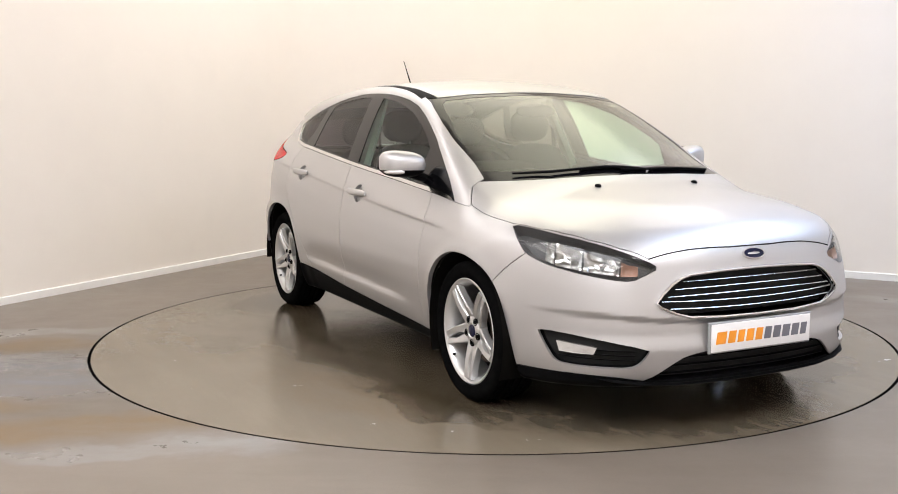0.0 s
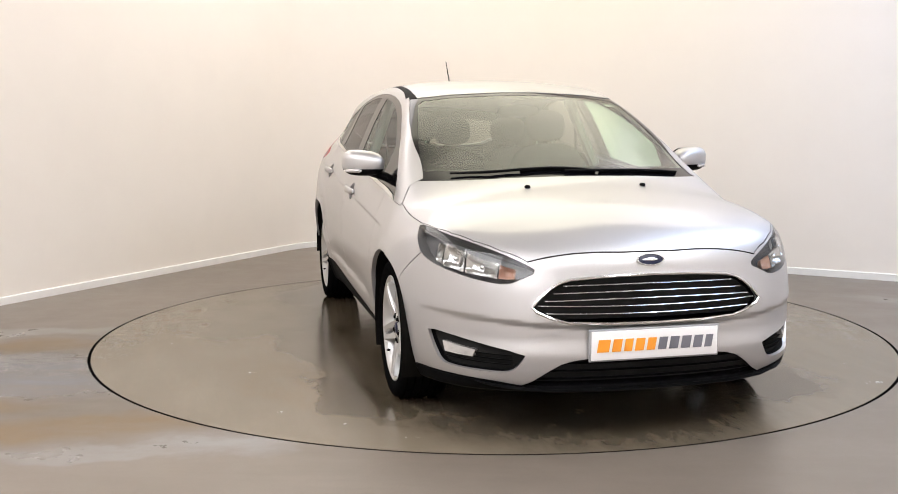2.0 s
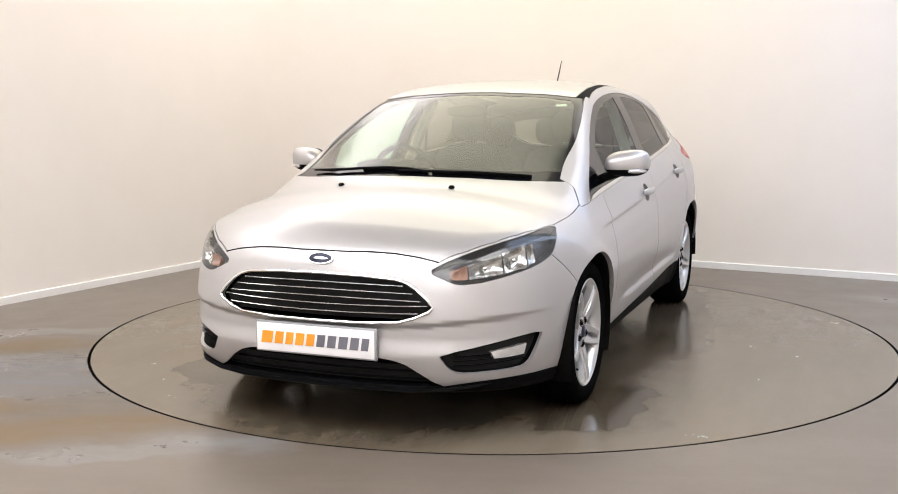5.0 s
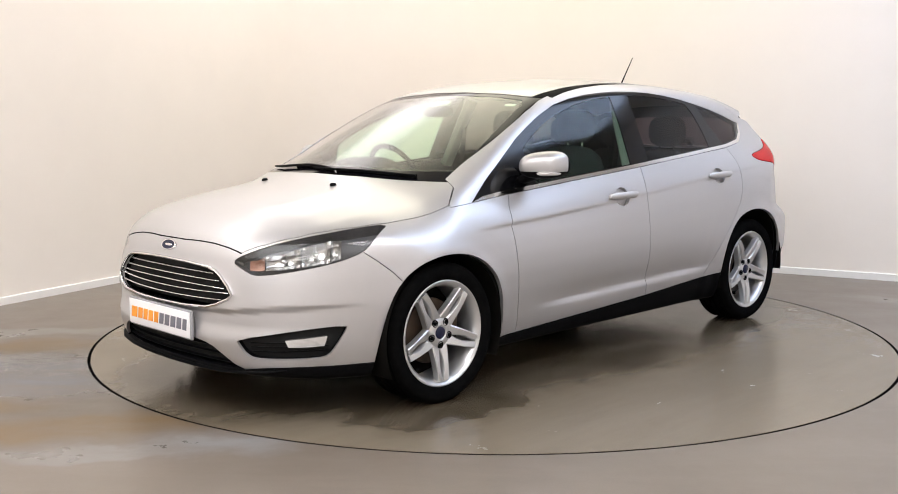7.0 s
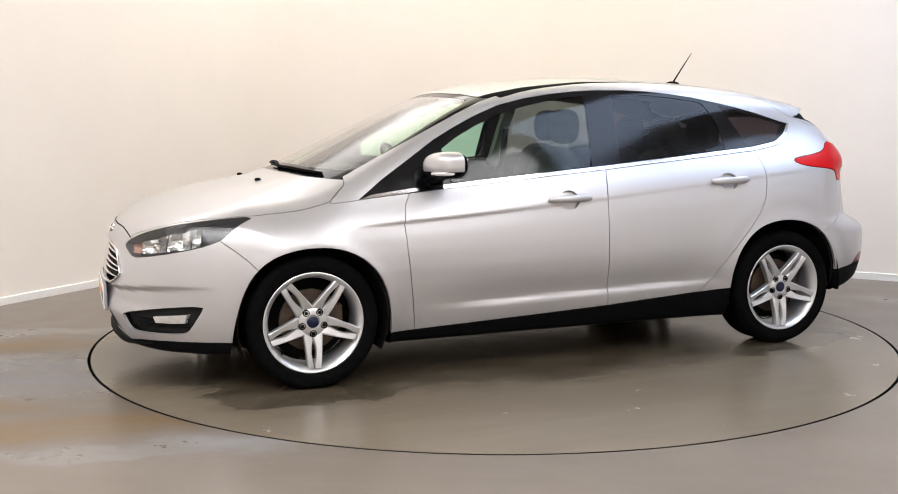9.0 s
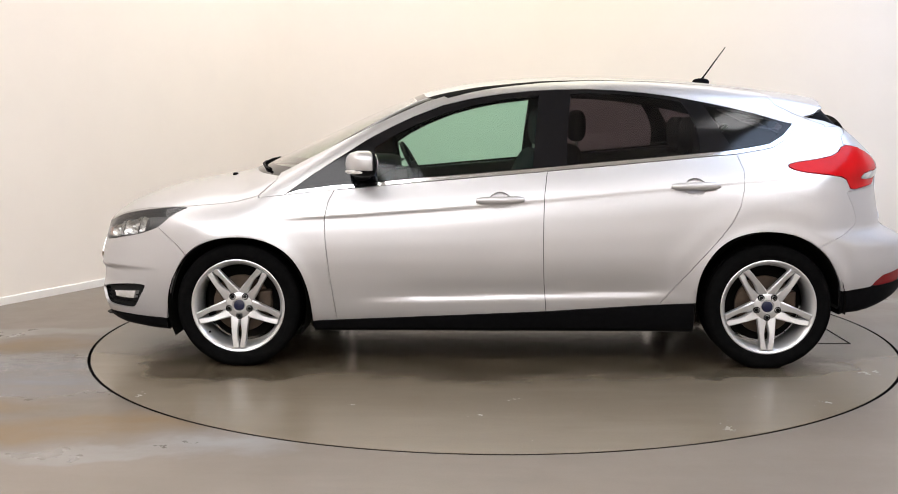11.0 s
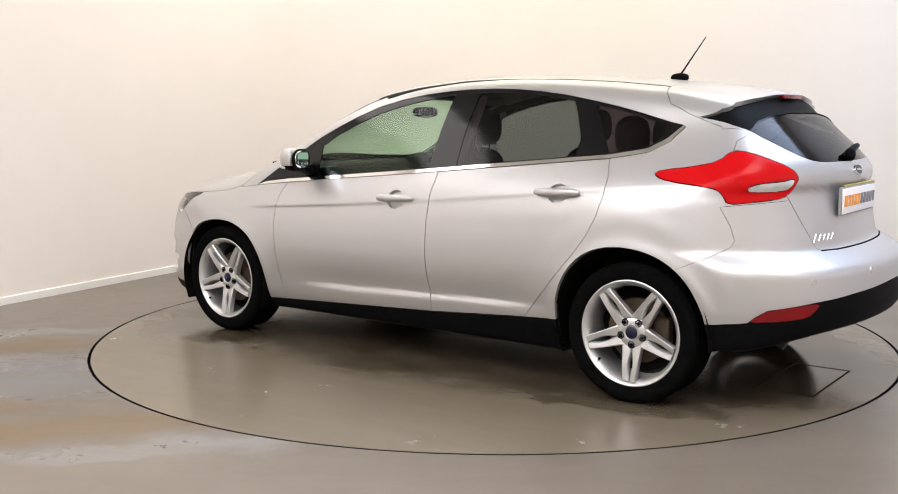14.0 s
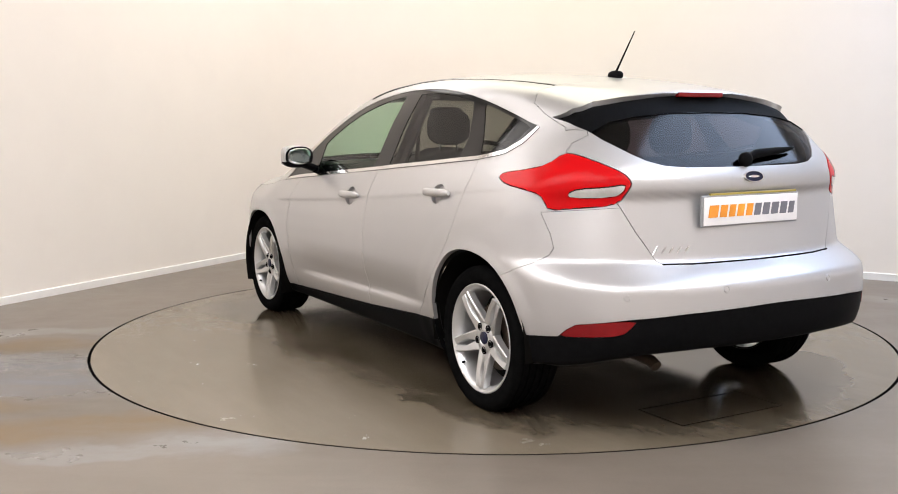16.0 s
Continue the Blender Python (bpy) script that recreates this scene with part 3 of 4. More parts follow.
# the skin is cut along these outlines; the first that holds a face names it
OUTLINES = [("arch", "side", ARCH_FRONT), ("arch", "side", ARCH_REAR), ("headlight", "fcor", HEADLIGHT), ("grille", "front", GRILLE), ("fog", "fcor", FOG),
            ("low_grille", "front", LOW_GRILLE), ("clear_lens", "rcor", CLEAR_LENS), ("tail_lamp", "rcor", TAIL_LAMP), ("rear_lamp_low", "rcor", REAR_LAMP_LOW),
            ("glass_front", "side", GLASS_FRONT), ("glass_rear", "side", GLASS_REAR), ("glass_quarter", "side", GLASS_QUARTER), ("chrome", "side", CHROME_LINE),
            ("frame", "side", WINDOWS), ("side", "side", PILLAR), ("screen_glass", "front", SCREEN_GLASS), ("screen", "front", SCREEN), ("back_glass", "rear", BACK_GLASS),
            ("back_trim", "rear", BACK_TRIM), ("spoiler", "top", SPOILER), ("bonnet", "top", BONNET), ("ditch", "top", DITCH), ("roof", "top", ROOF),
            ("lip", "front", LIP), ("black_rear", "rcor", BLACK_REAR), ("sill", "side", SILL), ("cup_front", "side", CUP_FRONT), ("cup_rear", "side", CUP_REAR),
            ("tailgate", "rear", TAILGATE), ("bumper_front", "side", BUMPER_FRONT), ("bumper_rear", "side", BUMPER_REAR), ("door_front", "side", DOOR_FRONT),
            ("door_rear", "side", DOOR_REAR), ("fender", "side", FENDER)]
# only a part of the skin can bear some of them
LIMITS = {"spoiler": lambda p: p[2] > 1.2, "bonnet": lambda p: p[0] > 1.0 and p[2] > 0.6, "ditch": lambda p: p[2] > 1.2, "roof": lambda p: p[2] > 1.2,
          "screen": lambda p: 0.15 < p[0] < 1.5, "screen_glass": lambda p: 0.3 < p[0] < 1.5, "back_glass": lambda p: p[0] < -1.4, "back_trim": lambda p: p[0] < -1.5,
          "tailgate": lambda p: p[0] < -1.55, "grille": lambda p: p[0] > 1.8, "low_grille": lambda p: p[0] > 1.8, "lip": lambda p: p[0] > 1.6, "headlight": lambda p: p[0] > 1.4,
          "fog": lambda p: p[0] > 1.5, "tail_lamp": lambda p: p[0] < -1.2, "clear_lens": lambda p: p[0] < -1.4, "black_rear": lambda p: p[0] < -1.5,
          "rear_lamp_low": lambda p: p[0] < -1.5, "sill": lambda p: abs(p[1]) > 0.3}


def inside(poly, u, v):
    hit, j = False, len(poly) - 1
    for i in range(len(poly)):
        (a, b), (c, d) = poly[i], poly[j]
        if (b > v) != (d > v) and u < (c - a) * (v - b) / (d - b) + a:
            hit = not hit
        j = i
    return hit


def tidy(faces, names):
    """Gives stray crumbs of the large panels to the panel beside them."""
    beside = {}
    for k, f in enumerate(faces):
        for a, b in zip(f, f[1:] + f[:1]):
            beside.setdefault((min(a, b), max(a, b)), []).append(k)
    near = [set() for _ in faces]
    for ks in beside.values():
        for k in ks:
            near[k].update(ks)
    for big in ("side", "fender", "bumper_front", "bumper_rear", "door_front", "door_rear", "tailgate", "roof", "bonnet", "spoiler", "lip", "black_rear", "sill", "floor", "frame", "screen"):
        left, lumps = {k for k, nm in enumerate(names) if nm == big}, []
        while left:
            todo, lump = [left.pop()], []
            while todo:
                k = todo.pop()
                lump.append(k)
                for j in near[k]:
                    if j in left:
                        left.remove(j)
                        todo.append(j)
            lumps.append(lump)
        lumps.sort(key=len, reverse=True)
        for lump in lumps[1:]:
            if len(lump) < (0.01 if big == "side" else 0.2) * len(lumps[0]) and big != "frame" or len(lump) < 12:
                round_it = [names[j] for k in lump for j in near[k] if names[j] != big]
                for k in lump:
                    names[k] = max(set(round_it), key=round_it.count) if round_it else big


def cut_skin():
    """The left half of the skin, cut along every outline: points, normals, faces and their names."""
    v, q = skin_grid()
    bm = bmesh.new()
    vs = [bm.verts.new(p) for p in v]
    for f in q:
        bm.faces.new([vs[i] for i in f])
    bmesh.ops.remove_doubles(bm, verts=bm.verts, dist=1e-5)
    bmesh.ops.dissolve_degenerate(bm, edges=bm.edges, dist=1e-6)
    bm.normal_update()
    for name, view, poly in OUTLINES:
        U, V, D = VIEWS[view]
        ok = LIMITS.get(name, lambda p: True)
        us, ws = [p[0] for p in poly], [p[1] for p in poly]
        lim = (min(us), max(us), min(ws), max(ws))

        def span(f):
            a, b = [x.co.dot(U) for x in f.verts], [x.co.dot(V) for x in f.verts]
            return min(a), max(a), min(b), max(b)

        near = {}
        for f in bm.faces:
            if f.normal.dot(D) > (-2 if view == "side" else 0.02) and ok(f.verts[0].co):
                s = span(f)
                if s[0] < lim[1] and s[1] > lim[0] and s[2] < lim[3] and s[3] > lim[2]:
                    near[f] = s
        for a, b in zip(poly, poly[1:] + poly[:1]):
            lo_u, hi_u, lo_v, hi_v = min(a[0], b[0]) - 1e-4, max(a[0], b[0]) + 1e-4, min(a[1], b[1]) - 1e-4, max(a[1], b[1]) + 1e-4
            fs = [f for f, s in near.items() if s[0] <= hi_u and s[1] >= lo_u and s[2] <= hi_v and s[3] >= lo_v]
            if not fs:
                continue
            p0 = U * a[0] + V * a[1]
            no = D.cross(U * (b[0] - a[0]) + V * (b[1] - a[1]))
            if no.length < 1e-7:
                continue
            for f in fs:
                del near[f]
            es, ps = {e for f in fs for e in f.edges}, {x for f in fs for x in f.verts}
            r = bmesh.ops.bisect_plane(bm, geom=fs + list(es) + list(ps), dist=2e-5, plane_co=p0, plane_no=no.normalized())
            new_f = {g for g in r["geom"] if isinstance(g, bmesh.types.BMFace)} | {f for f in fs if f.is_valid}
            for f in new_f:
                if f.is_valid:
                    f.normal_update()
                    near[f] = span(f)
    bm.verts.index_update()
    pts = np.array([x.co[:] for x in bm.verts])
    for _ in range(2):
        n = slope(pts)
        on = np.abs(pts[:, 1]) < 1e-5
        pts = pts - skin(*pts.T)[:, None] * n * 0.9
        pts[on, 1] = 0
    faces, names = [], []
    for f in bm.faces:
        c, nm = f.calc_center_median(), "side"
        for name, view, poly in OUTLINES:
            U, V, D = VIEWS[view]
            if f.normal.dot(D) > (-2 if view == "side" else 0.02) and LIMITS.get(name, lambda p: True)(c) and inside(poly, c.dot(U), c.dot(V)):
                nm = name
                break
        if nm == "side" and c.z < 0.2:
            nm = "floor"
        faces.append([x.index for x in f.verts])
        names.append(nm)
    bm.free()
    tidy(faces, names)
    n = slope(pts)
    n[np.abs(pts[:, 1]) < 1e-5, 1] = 0
    return pts, n / np.linalg.norm(n, axis=1, keepdims=True), faces, names


PTS, NRM, FACES, NAMES = cut_skin()


def shell(name, names, material, parent, side="both", off=0.0, gap=0.0018, lip=0.014, label=""):
    """A panel made of the skin's pieces of those names: edges drawn in by gap, and folded inwards by lip."""
    names = (names,) if isinstance(names, str) else names
    fs = [f for f, nm in zip(FACES, NAMES) if nm in names]
    ids = sorted({i for f in fs for i in f})
    at = {i: k for k, i in enumerate(ids)}
    p, n = PTS[ids].copy(), NRM[ids]
    fs = [[at[i] for i in f] for f in fs]
    count, owner = {}, {}
    for k, f in enumerate(fs):
        for a, b in zip(f, f[1:] + f[:1]):
            e = (min(a, b), max(a, b))
            count[e] = count.get(e, 0) + 1
            owner[e] = (k, a, b)
    mid = np.abs(p[:, 1]) < 1e-5
    rim = [owner[e] for e, c in count.items() if c == 1 and not (mid[e[0]] and mid[e[1]])]
    pull = np.zeros_like(p)
    for k, a, b in rim:
        c = p[fs[k]].mean(0)
        w = np.cross(n[a] + n[b], p[b] - p[a])
        w = w * (1 if np.dot(w, c - p[a]) > 0 else -1)
        w = w / (np.linalg.norm(w) + 1e-12)
        pull[a] += w
        pull[b] += w
    ln = np.linalg.norm(pull, axis=1, keepdims=True)
    pull = np.where(ln > 1e-9, pull / np.maximum(ln, 1e-9), 0)
    pull[mid, 1] = 0
    p = p + pull * gap + n * off
    pts, fcs, nls = [], [], []
    for s in ((1,) if side == "left" else (-1,) if side == "right" else (1, -1)):
        base, m = len(pts), np.array([1, s, 1])
        pts += (p * m).tolist()
        nn = n * m
        for f in fs:
            g = f if s > 0 else f[::-1]
            fcs.append([base + i for i in g])
            nls += [nn[i] for i in g]
        if lip:
            low = {}
            for k, a, b in rim:
                for i in (a, b):
                    if i not in low:
                        low[i] = len(pts)
                        pts.append(((p[i] - n[i] * lip) * m).tolist())
                g = [base + b, base + a, low[a], low[b]]
                g = g if s > 0 else g[::-1]
                fcs.append(g)
                w = np.cross(np.subtract(pts[g[1]], pts[g[0]]), np.subtract(pts[g[3]], pts[g[0]]))
                nls += [w / (np.linalg.norm(w) + 1e-12)] * 4
    me = bpy.data.meshes.new(name)
    me.from_pydata(pts, [], fcs)
    me.polygons.foreach_set("use_smooth", [True] * len(me.polygons))
    me.normals_split_custom_set([tuple(x) for x in nls])
    me.materials.append(material)
    ob = new(name, me)
    ob.parent = parent
    if parent is car:
        ob.location = OFFSET
    if label:
        ob["label"] = label
    return ob


def on_skin(u, v, view):
    """The point of the skin (left half) that lies at (u, v) in that view."""
    U, V, D = VIEWS[view]
    o = np.array(U * u + V * v)
    k = np.arange(3.0, -3.0, -0.004)
    f = skin(*(o + k[:, None] * np.array(D)).T)
    i = int(np.argmax(f < 0))
    a, b = k[i - 1], k[i]
    for _ in range(18):
        m = (a + b) / 2
        a, b = (a, m) if skin(*(o + m * np.array(D))) < 0 else (m, b)
    return Vector(o + b * np.array(D))


def normal_at(p):
    return Vector(slope(np.array([p[:]]))[0])


def tube(path, wide, high, up=None, closed=False, bm=None, sides=8, taper=None):
    """A bar of oval section along a path; up gives the section's high axis at each point."""
    bm = bm or bmesh.new()
    rings, n = [], len(path)
    for i, p in enumerate(path):
        a, b = path[(i - 1) % n if closed else max(i - 1, 0)], path[(i + 1) % n if closed else min(i + 1, n - 1)]
        t = (b - a).normalized()
        w = up[i] if up else Vector((0, 0, 1))
        s = t.cross(w).normalized()
        w = s.cross(t).normalized()
        k = taper[i] if taper else 1.0
        rings.append([bm.verts.new(p + s * (wide / 2 * k * math.cos(2 * math.pi * j / sides)) + w * (high / 2 * k * math.sin(2 * math.pi * j / sides))) for j in range(sides)])
    for i in range(n if closed else n - 1):
        a, b = rings[i], rings[(i + 1) % n]
        for j in range(sides):
            bm.faces.new((a[j], a[(j + 1) % sides], b[(j + 1) % sides], b[j]))
    if not closed:
        bm.faces.new(rings[0][::-1])
        bm.faces.new(rings[-1])
    bmesh.ops.recalc_face_normals(bm, faces=bm.faces)
    return bm


def blob(cx, cy, cz, sx, sy, sz, power=2.6, n=24, m=None, bm=None):
    """A rounded block (superellipsoid)."""
    bm = bm or bmesh.new()
    r = bmesh.ops.create_uvsphere(bm, u_segments=n, v_segments=n // 2, radius=1)
    for x in r["verts"]:
        d = sum(abs(c) ** power for c in x.co) ** (1 / power)
        c = x.co / max(d, 1e-9)
        x.co = (m or Matrix()) @ Vector((c.x * sx, c.y * sy, c.z * sz)) + Vector((cx, cy, cz))
    return bm


def flip(bm):
    for x in bm.verts:
        x.co.y = -x.co.y
    bmesh.ops.reverse_faces(bm, faces=bm.faces)
    return bm


car = new("car")
tagged(car, "silver five-door hatchback car with alloy wheels, parked on the turntable", "car")


def piece(name, bm, material, label="", parent=None, smooth=True):
    ob = part(name, bm, material, parent or car, label, smooth)
    if not parent:
        ob.location = OFFSET
    return ob


# painted panels
LEFT_RIGHT = (("left", 1), ("right", -1))
shell("bonnet", "bonnet", PAINT, car)
shell("roof", "roof", PAINT, car, gap=0.0008)
front_bumper = shell("front_bumper", "bumper_front", PAINT, car)
rear_bumper = shell("rear_bumper", "bumper_rear", PAINT, car, gap=0.001, label="silver rear bumper with parking sensors")
tailgate = shell("tailgate", "tailgate", PAINT, car)
spoiler = shell("roof_spoiler", "spoiler", PAINT, car, lip=0.03)
shell("front_lip", "lip", BLACK, car, off=0.002, label="black plastic lower lip of the front bumper")
shell("rear_valance", "black_rear", BLACK, car, off=-0.004, label="black plastic lower part of the rear bumper")
windscreen = shell("windscreen", "screen_glass", SCREEN_PANE, car, off=-0.004, gap=-0.001, lip=0, label="greenish windscreen glass")
shell("windscreen_surround", "screen", GLOSS_BLACK, car, off=-0.003, gap=0.0, lip=0.004, label="black border of the windscreen")
back_window = shell("back_window", "back_glass", DARK_PANE, car, off=-0.004, gap=-0.001, lip=0, label="dark-tinted rear window")
shell("back_window_trim", "back_trim", BLACK, car, off=-0.022, gap=-0.004, lip=-0.022, label="gloss black panel under the spoiler")
doors = {}
for side, s in LEFT_RIGHT:
    shell("front_wing", "fender", PAINT, car, side, lip=0.02)
    shell("body_side", "side", PAINT, car, side, gap=0.001, lip=0.02)
    for nm, key, gl, cup in (("front_door", "door_front", "glass_front", "cup_front"), ("rear_door", "door_rear", "glass_rear", "cup_rear")):
        d = shell(nm, key, PAINT, car, side)
        doors[nm, s] = d
        shell("handle_recess", cup, PAINT, d, side, off=-0.018, gap=-0.003, lip=-0.019)
        mat = CLEAR_PANE if nm == "front_door" else DARK_PANE
        shell("window_pane", gl, mat, d, side, off=-0.004, gap=-0.001, lip=0, label="clear greenish side window" if nm == "front_door" else "dark-tinted side window")
    shell("quarter_window", "glass_quarter", DARK_PANE, car, side, off=-0.003, gap=-0.001, lip=0, label="dark-tinted quarter window")
    shell("window_surround", "frame", GLOSS_BLACK, car, side, off=-0.002, gap=0.0, lip=0.006, label="black window frames and pillars")
    shell("window_trim", "chrome", CHROME, car, side, off=0.004, gap=0.001, lip=0.008, label="chrome strip below the side windows")
    shell("roof_moulding", "ditch", BLACK, car, side, off=-0.001, gap=0.002, lip=0.01, label="black strip along the edge of the roof")
    shell("sill", "sill", BLACK, car, side, off=0.003, lip=0.02, label="black plastic sill")
# dark metal behind the gaps, roof lining, floor pan
SOLID = ("bonnet", "bumper_front", "bumper_rear", "tailgate", "fender", "door_front", "door_rear", "lip", "black_rear", "sill", "cup_front", "cup_rear", "grille", "low_grille", "fog",
         "tail_lamp", "clear_lens", "rear_lamp_low", "chrome", "floor", "side")
shell("inner_structure", SOLID, CABIN, car, off=-0.034, gap=0.0, lip=0, label="dark inner structure behind the panels")
shell("roof_lining", ("roof", "ditch", "spoiler"), LINING, car, off=-0.034, gap=0.0, lip=0, label="pale grey roof lining")


# lamps
BOWLS = {}


def headlight(side, s):
    body = shell("headlight", "headlight", LENS_PANE, car, side, off=-0.002, gap=0.001, lip=0, label="clear headlight with dark housing")
    shell("housing", "headlight", LAMP_DARK, body, side, off=-0.058, gap=-0.001, lip=-0.056, label="dark grey headlight housing")
    # (from, to, middle height there, half height there)
    for u0, z0, h0, u1, z1, h1, mat, nm in ((-0.735, 0.721, 0.036, -0.772, 0.715, 0.044, REFLECTOR, "side_reflector"), (-0.778, 0.714, 0.045, -0.890, 0.694, 0.039, REFLECTOR, "main_reflector"),
                                            (-0.898, 0.692, 0.038, -1.040, 0.668, 0.028, REFLECTOR, "small_reflector"), (-1.046, 0.667, 0.027, -1.110, 0.658, 0.018, AMBER, "indicator")):
        bm, cols, nu, nv = bmesh.new(), [], 14, 10
        if nm in BOWLS:
            bm.from_mesh(BOWLS[nm])
            part(nm, flip(bm), mat, body, "pale amber indicator" if nm == "indicator" else "bright chromed reflector")
            continue
        for i in range(nu + 1):
            a, col = i / nu, []
            for j in range(nv + 1):
                b = 2 * j / nv - 1
                p = on_skin(u0 + (u1 - u0) * a, z0 + (z1 - z0) * a + b * (h0 + (h1 - h0) * a), "fcor")
                bowl = max(1 - abs(2 * a - 1) ** 2.6 - 0.85 * abs(b) ** 2.6, 0) ** 0.6
                col.append(bm.verts.new(p - normal_at(p) * (0.012 + 0.034 * bowl + 0.0012 * (i // 3 % 2) * bowl)))
            cols.append(col)
        for c, d in zip(cols, cols[1:]):
            for j in range(nv):
                bm.faces.new((c[j], d[j], d[j + 1], c[j + 1]))
        if nm == "main_reflector" or nm == "small_reflector":
            p = on_skin((u0 + u1) / 2, (z0 + z1) / 2, "fcor")
            blob(*(p - normal_at(p) * 0.026), 0.012, 0.012, 0.012, 2, 12, bm=bm)
        BOWLS[nm] = part(nm, bm, mat, body, "pale amber indicator" if nm == "indicator" else "bright chromed reflector").data


def tail_lamp(side, s):
    lamp = shell("tail_light", "tail_lamp", RED_LENS, car, side, off=0.002, gap=0.004, lip=0.02, label="bright red wrap-around tail light")
    shell("reversing_lens", "clear_lens", WHITE_LENS, lamp, side, off=0.003, gap=0.001, lip=0.006, label="clear ribbed reversing lens")


for side, s in LEFT_RIGHT:
    headlight(side, s)
    tail_lamp(side, s)
    shell("rear_reflector", "rear_lamp_low", RED_DARK, car, side, off=-0.002, gap=0.001, lip=0.012, label="dark red bumper reflector")
    fog = shell("fog_lamp_recess", "fog", BLACK, car, side, off=-0.035, gap=-0.002, lip=-0.035, label="black recess for the fog lamp")
    lens = []
    for u, z in ((-0.962, 0.358), (-0.87, 0.366), (-0.790, 0.372), (-0.803, 0.330), (-0.87, 0.328), (-0.948, 0.328)):
        p = on_skin(u, z, "fcor")
        lens.append(p - normal_at(p) * 0.012)
    bm = bmesh.new()
    top = [bm.verts.new(p) for p in lens]
    low = [bm.verts.new(p - Vector((0.5, 0.5, 0)) * 0.06) for p in lens]
    bm.faces.new(top)
    for i in range(6):
        bm.faces.new((top[i], low[i], low[(i + 1) % 6], top[(i + 1) % 6]))
    bmesh.ops.recalc_face_normals(bm, faces=bm.faces)
    part("fog_lamp", bm if s > 0 else flip(bm), WHITE_LENS, fog, "clear fog lamp", smooth=False)
    for k in range(3):
        pth = []
        for i in range(7):
            p = on_skin(-1.115 + 0.33 * i / 6, 0.302 + 0.02 * k + 0.006 * i / 6, "fcor")
            pth.append(p - normal_at(p) * 0.026)
        bm = tube(pth, 0.012, 0.005)
        part("slat", bm if s > 0 else flip(bm), BLACK, fog)

# radiator grille
grille = shell("grille", "grille", GLOSS_BLACK, car, off=-0.045, gap=-0.002, lip=-0.045, label="gloss black radiator grille with chrome bars")
ring = []
half = soften([q for q in GRILLE if q[0] >= 0], 0)
for u, z in half + [(-a, b) for a, b in half[::-1]]:
    p = on_skin(abs(u), z, "front")
    ring.append(Vector((p.x + 0.003, math.copysign(abs(p.y), u) if u else 0, p.z)))
order = sorted(range(len(ring)), key=lambda i: math.atan2(ring[i].z - 0.56, ring[i].y))
ring = [ring[i] for i in order]
ring = [p for i, p in enumerate(ring) if (p - ring[i - 1]).length > 0.008]
part("chrome_surround", tube(ring, 0.013, 0.016, up=[Vector((1, 0, 0))] * len(ring), closed=True), CHROME, grille, "thin chrome frame")
for z, a in ((0.617, 0.350), (0.590, 0.388), (0.563, 0.420), (0.535, 0.447), (0.507, 0.415)):
    pth = []
    for i in range(25):
        y = a * (2 * i / 24 - 1)
        p = on_skin(abs(y), z - 0.012 * (y / 0.45) ** 2 * (0.5 if z > 0.55 else -0.5), "front")
        pth.append(Vector((p.x - 0.012, y, p.z)))
    part("grille_bar", tube(pth, 0.022, 0.0078, sides=10), CHROME, grille, "chrome grille bar")
low = shell("lower_grille", "low_grille", GLOSS_BLACK, car, off=-0.06, gap=-0.002, lip=-0.06, label="black lower air intake")
for z, a in ((0.315, 0.34), (0.283, 0.40), (0.250, 0.44)):
    pth = []
    for i in range(15):
        y = a * (2 * i / 14 - 1)
        p = on_skin(abs(y), z, "front")
        pth.append(Vector((p.x - 0.03, y, p.z)))
    part("slat", tube(pth, 0.03, 0.010), BLACK, low)


# number plates with a two-colour name drawn as plain slanted blocks
def plate(name, x, z, lean, toward, shift=0.0, w=0.52, h=0.111):
    m = pose(x, shift, z, 0, lean, 90 if toward > 0 else -90)
    base = part(name, box_bm(-w / 2 - 0.007, w / 2 + 0.007, -0.001, 0.012, -h / 2 - 0.007, h / 2 + 0.007, 0.004, m=m), GREY_PLASTIC, car, "white show plate in a grey holder")
    base.location = OFFSET
    part("plate_face", box_bm(-w / 2, w / 2, -0.006, -0.0015, -h / 2, h / 2, 0.002, m=m), PLATE_WHITE, base, "white plate face")
    xs = -0.235
    for i in range(10):
        wd = (0.056, 0.044, 0.040, 0.044, 0.042, 0.042, 0.044, 0.046, 0.044, 0.038)[i]
        bm = box_bm(xs, xs + wd - 0.008, -0.0085, -0.0065, -0.024, 0.024, m=m)
        sh = 0.16
        for vv in bm.verts:
            q = m.inverted() @ vv.co
            q.x += q.z * sh
            vv.co = m @ q
        part("letter_block", bm, ORANGE if i < 5 else SLATE, base, "slanted orange block" if i < 5 else "slanted dark grey block", smooth=False)
        xs += wd + 0.0045
    return base


plate("front_plate", 2.213, 0.390, 0, 1)
rear_plate = plate("rear_plate", -2.032, 0.882, 0, -1, 0.02)
part("plate_behind", box_bm(-2.034, -2.024, -0.235, 0.245, 0.944, 0.952, 0.001), simple("yellow_plate", (0.42, 0.33, 0.07), 0.4, vary=0.05), rear_plate, "yellow edge of a plate behind", smooth=False)
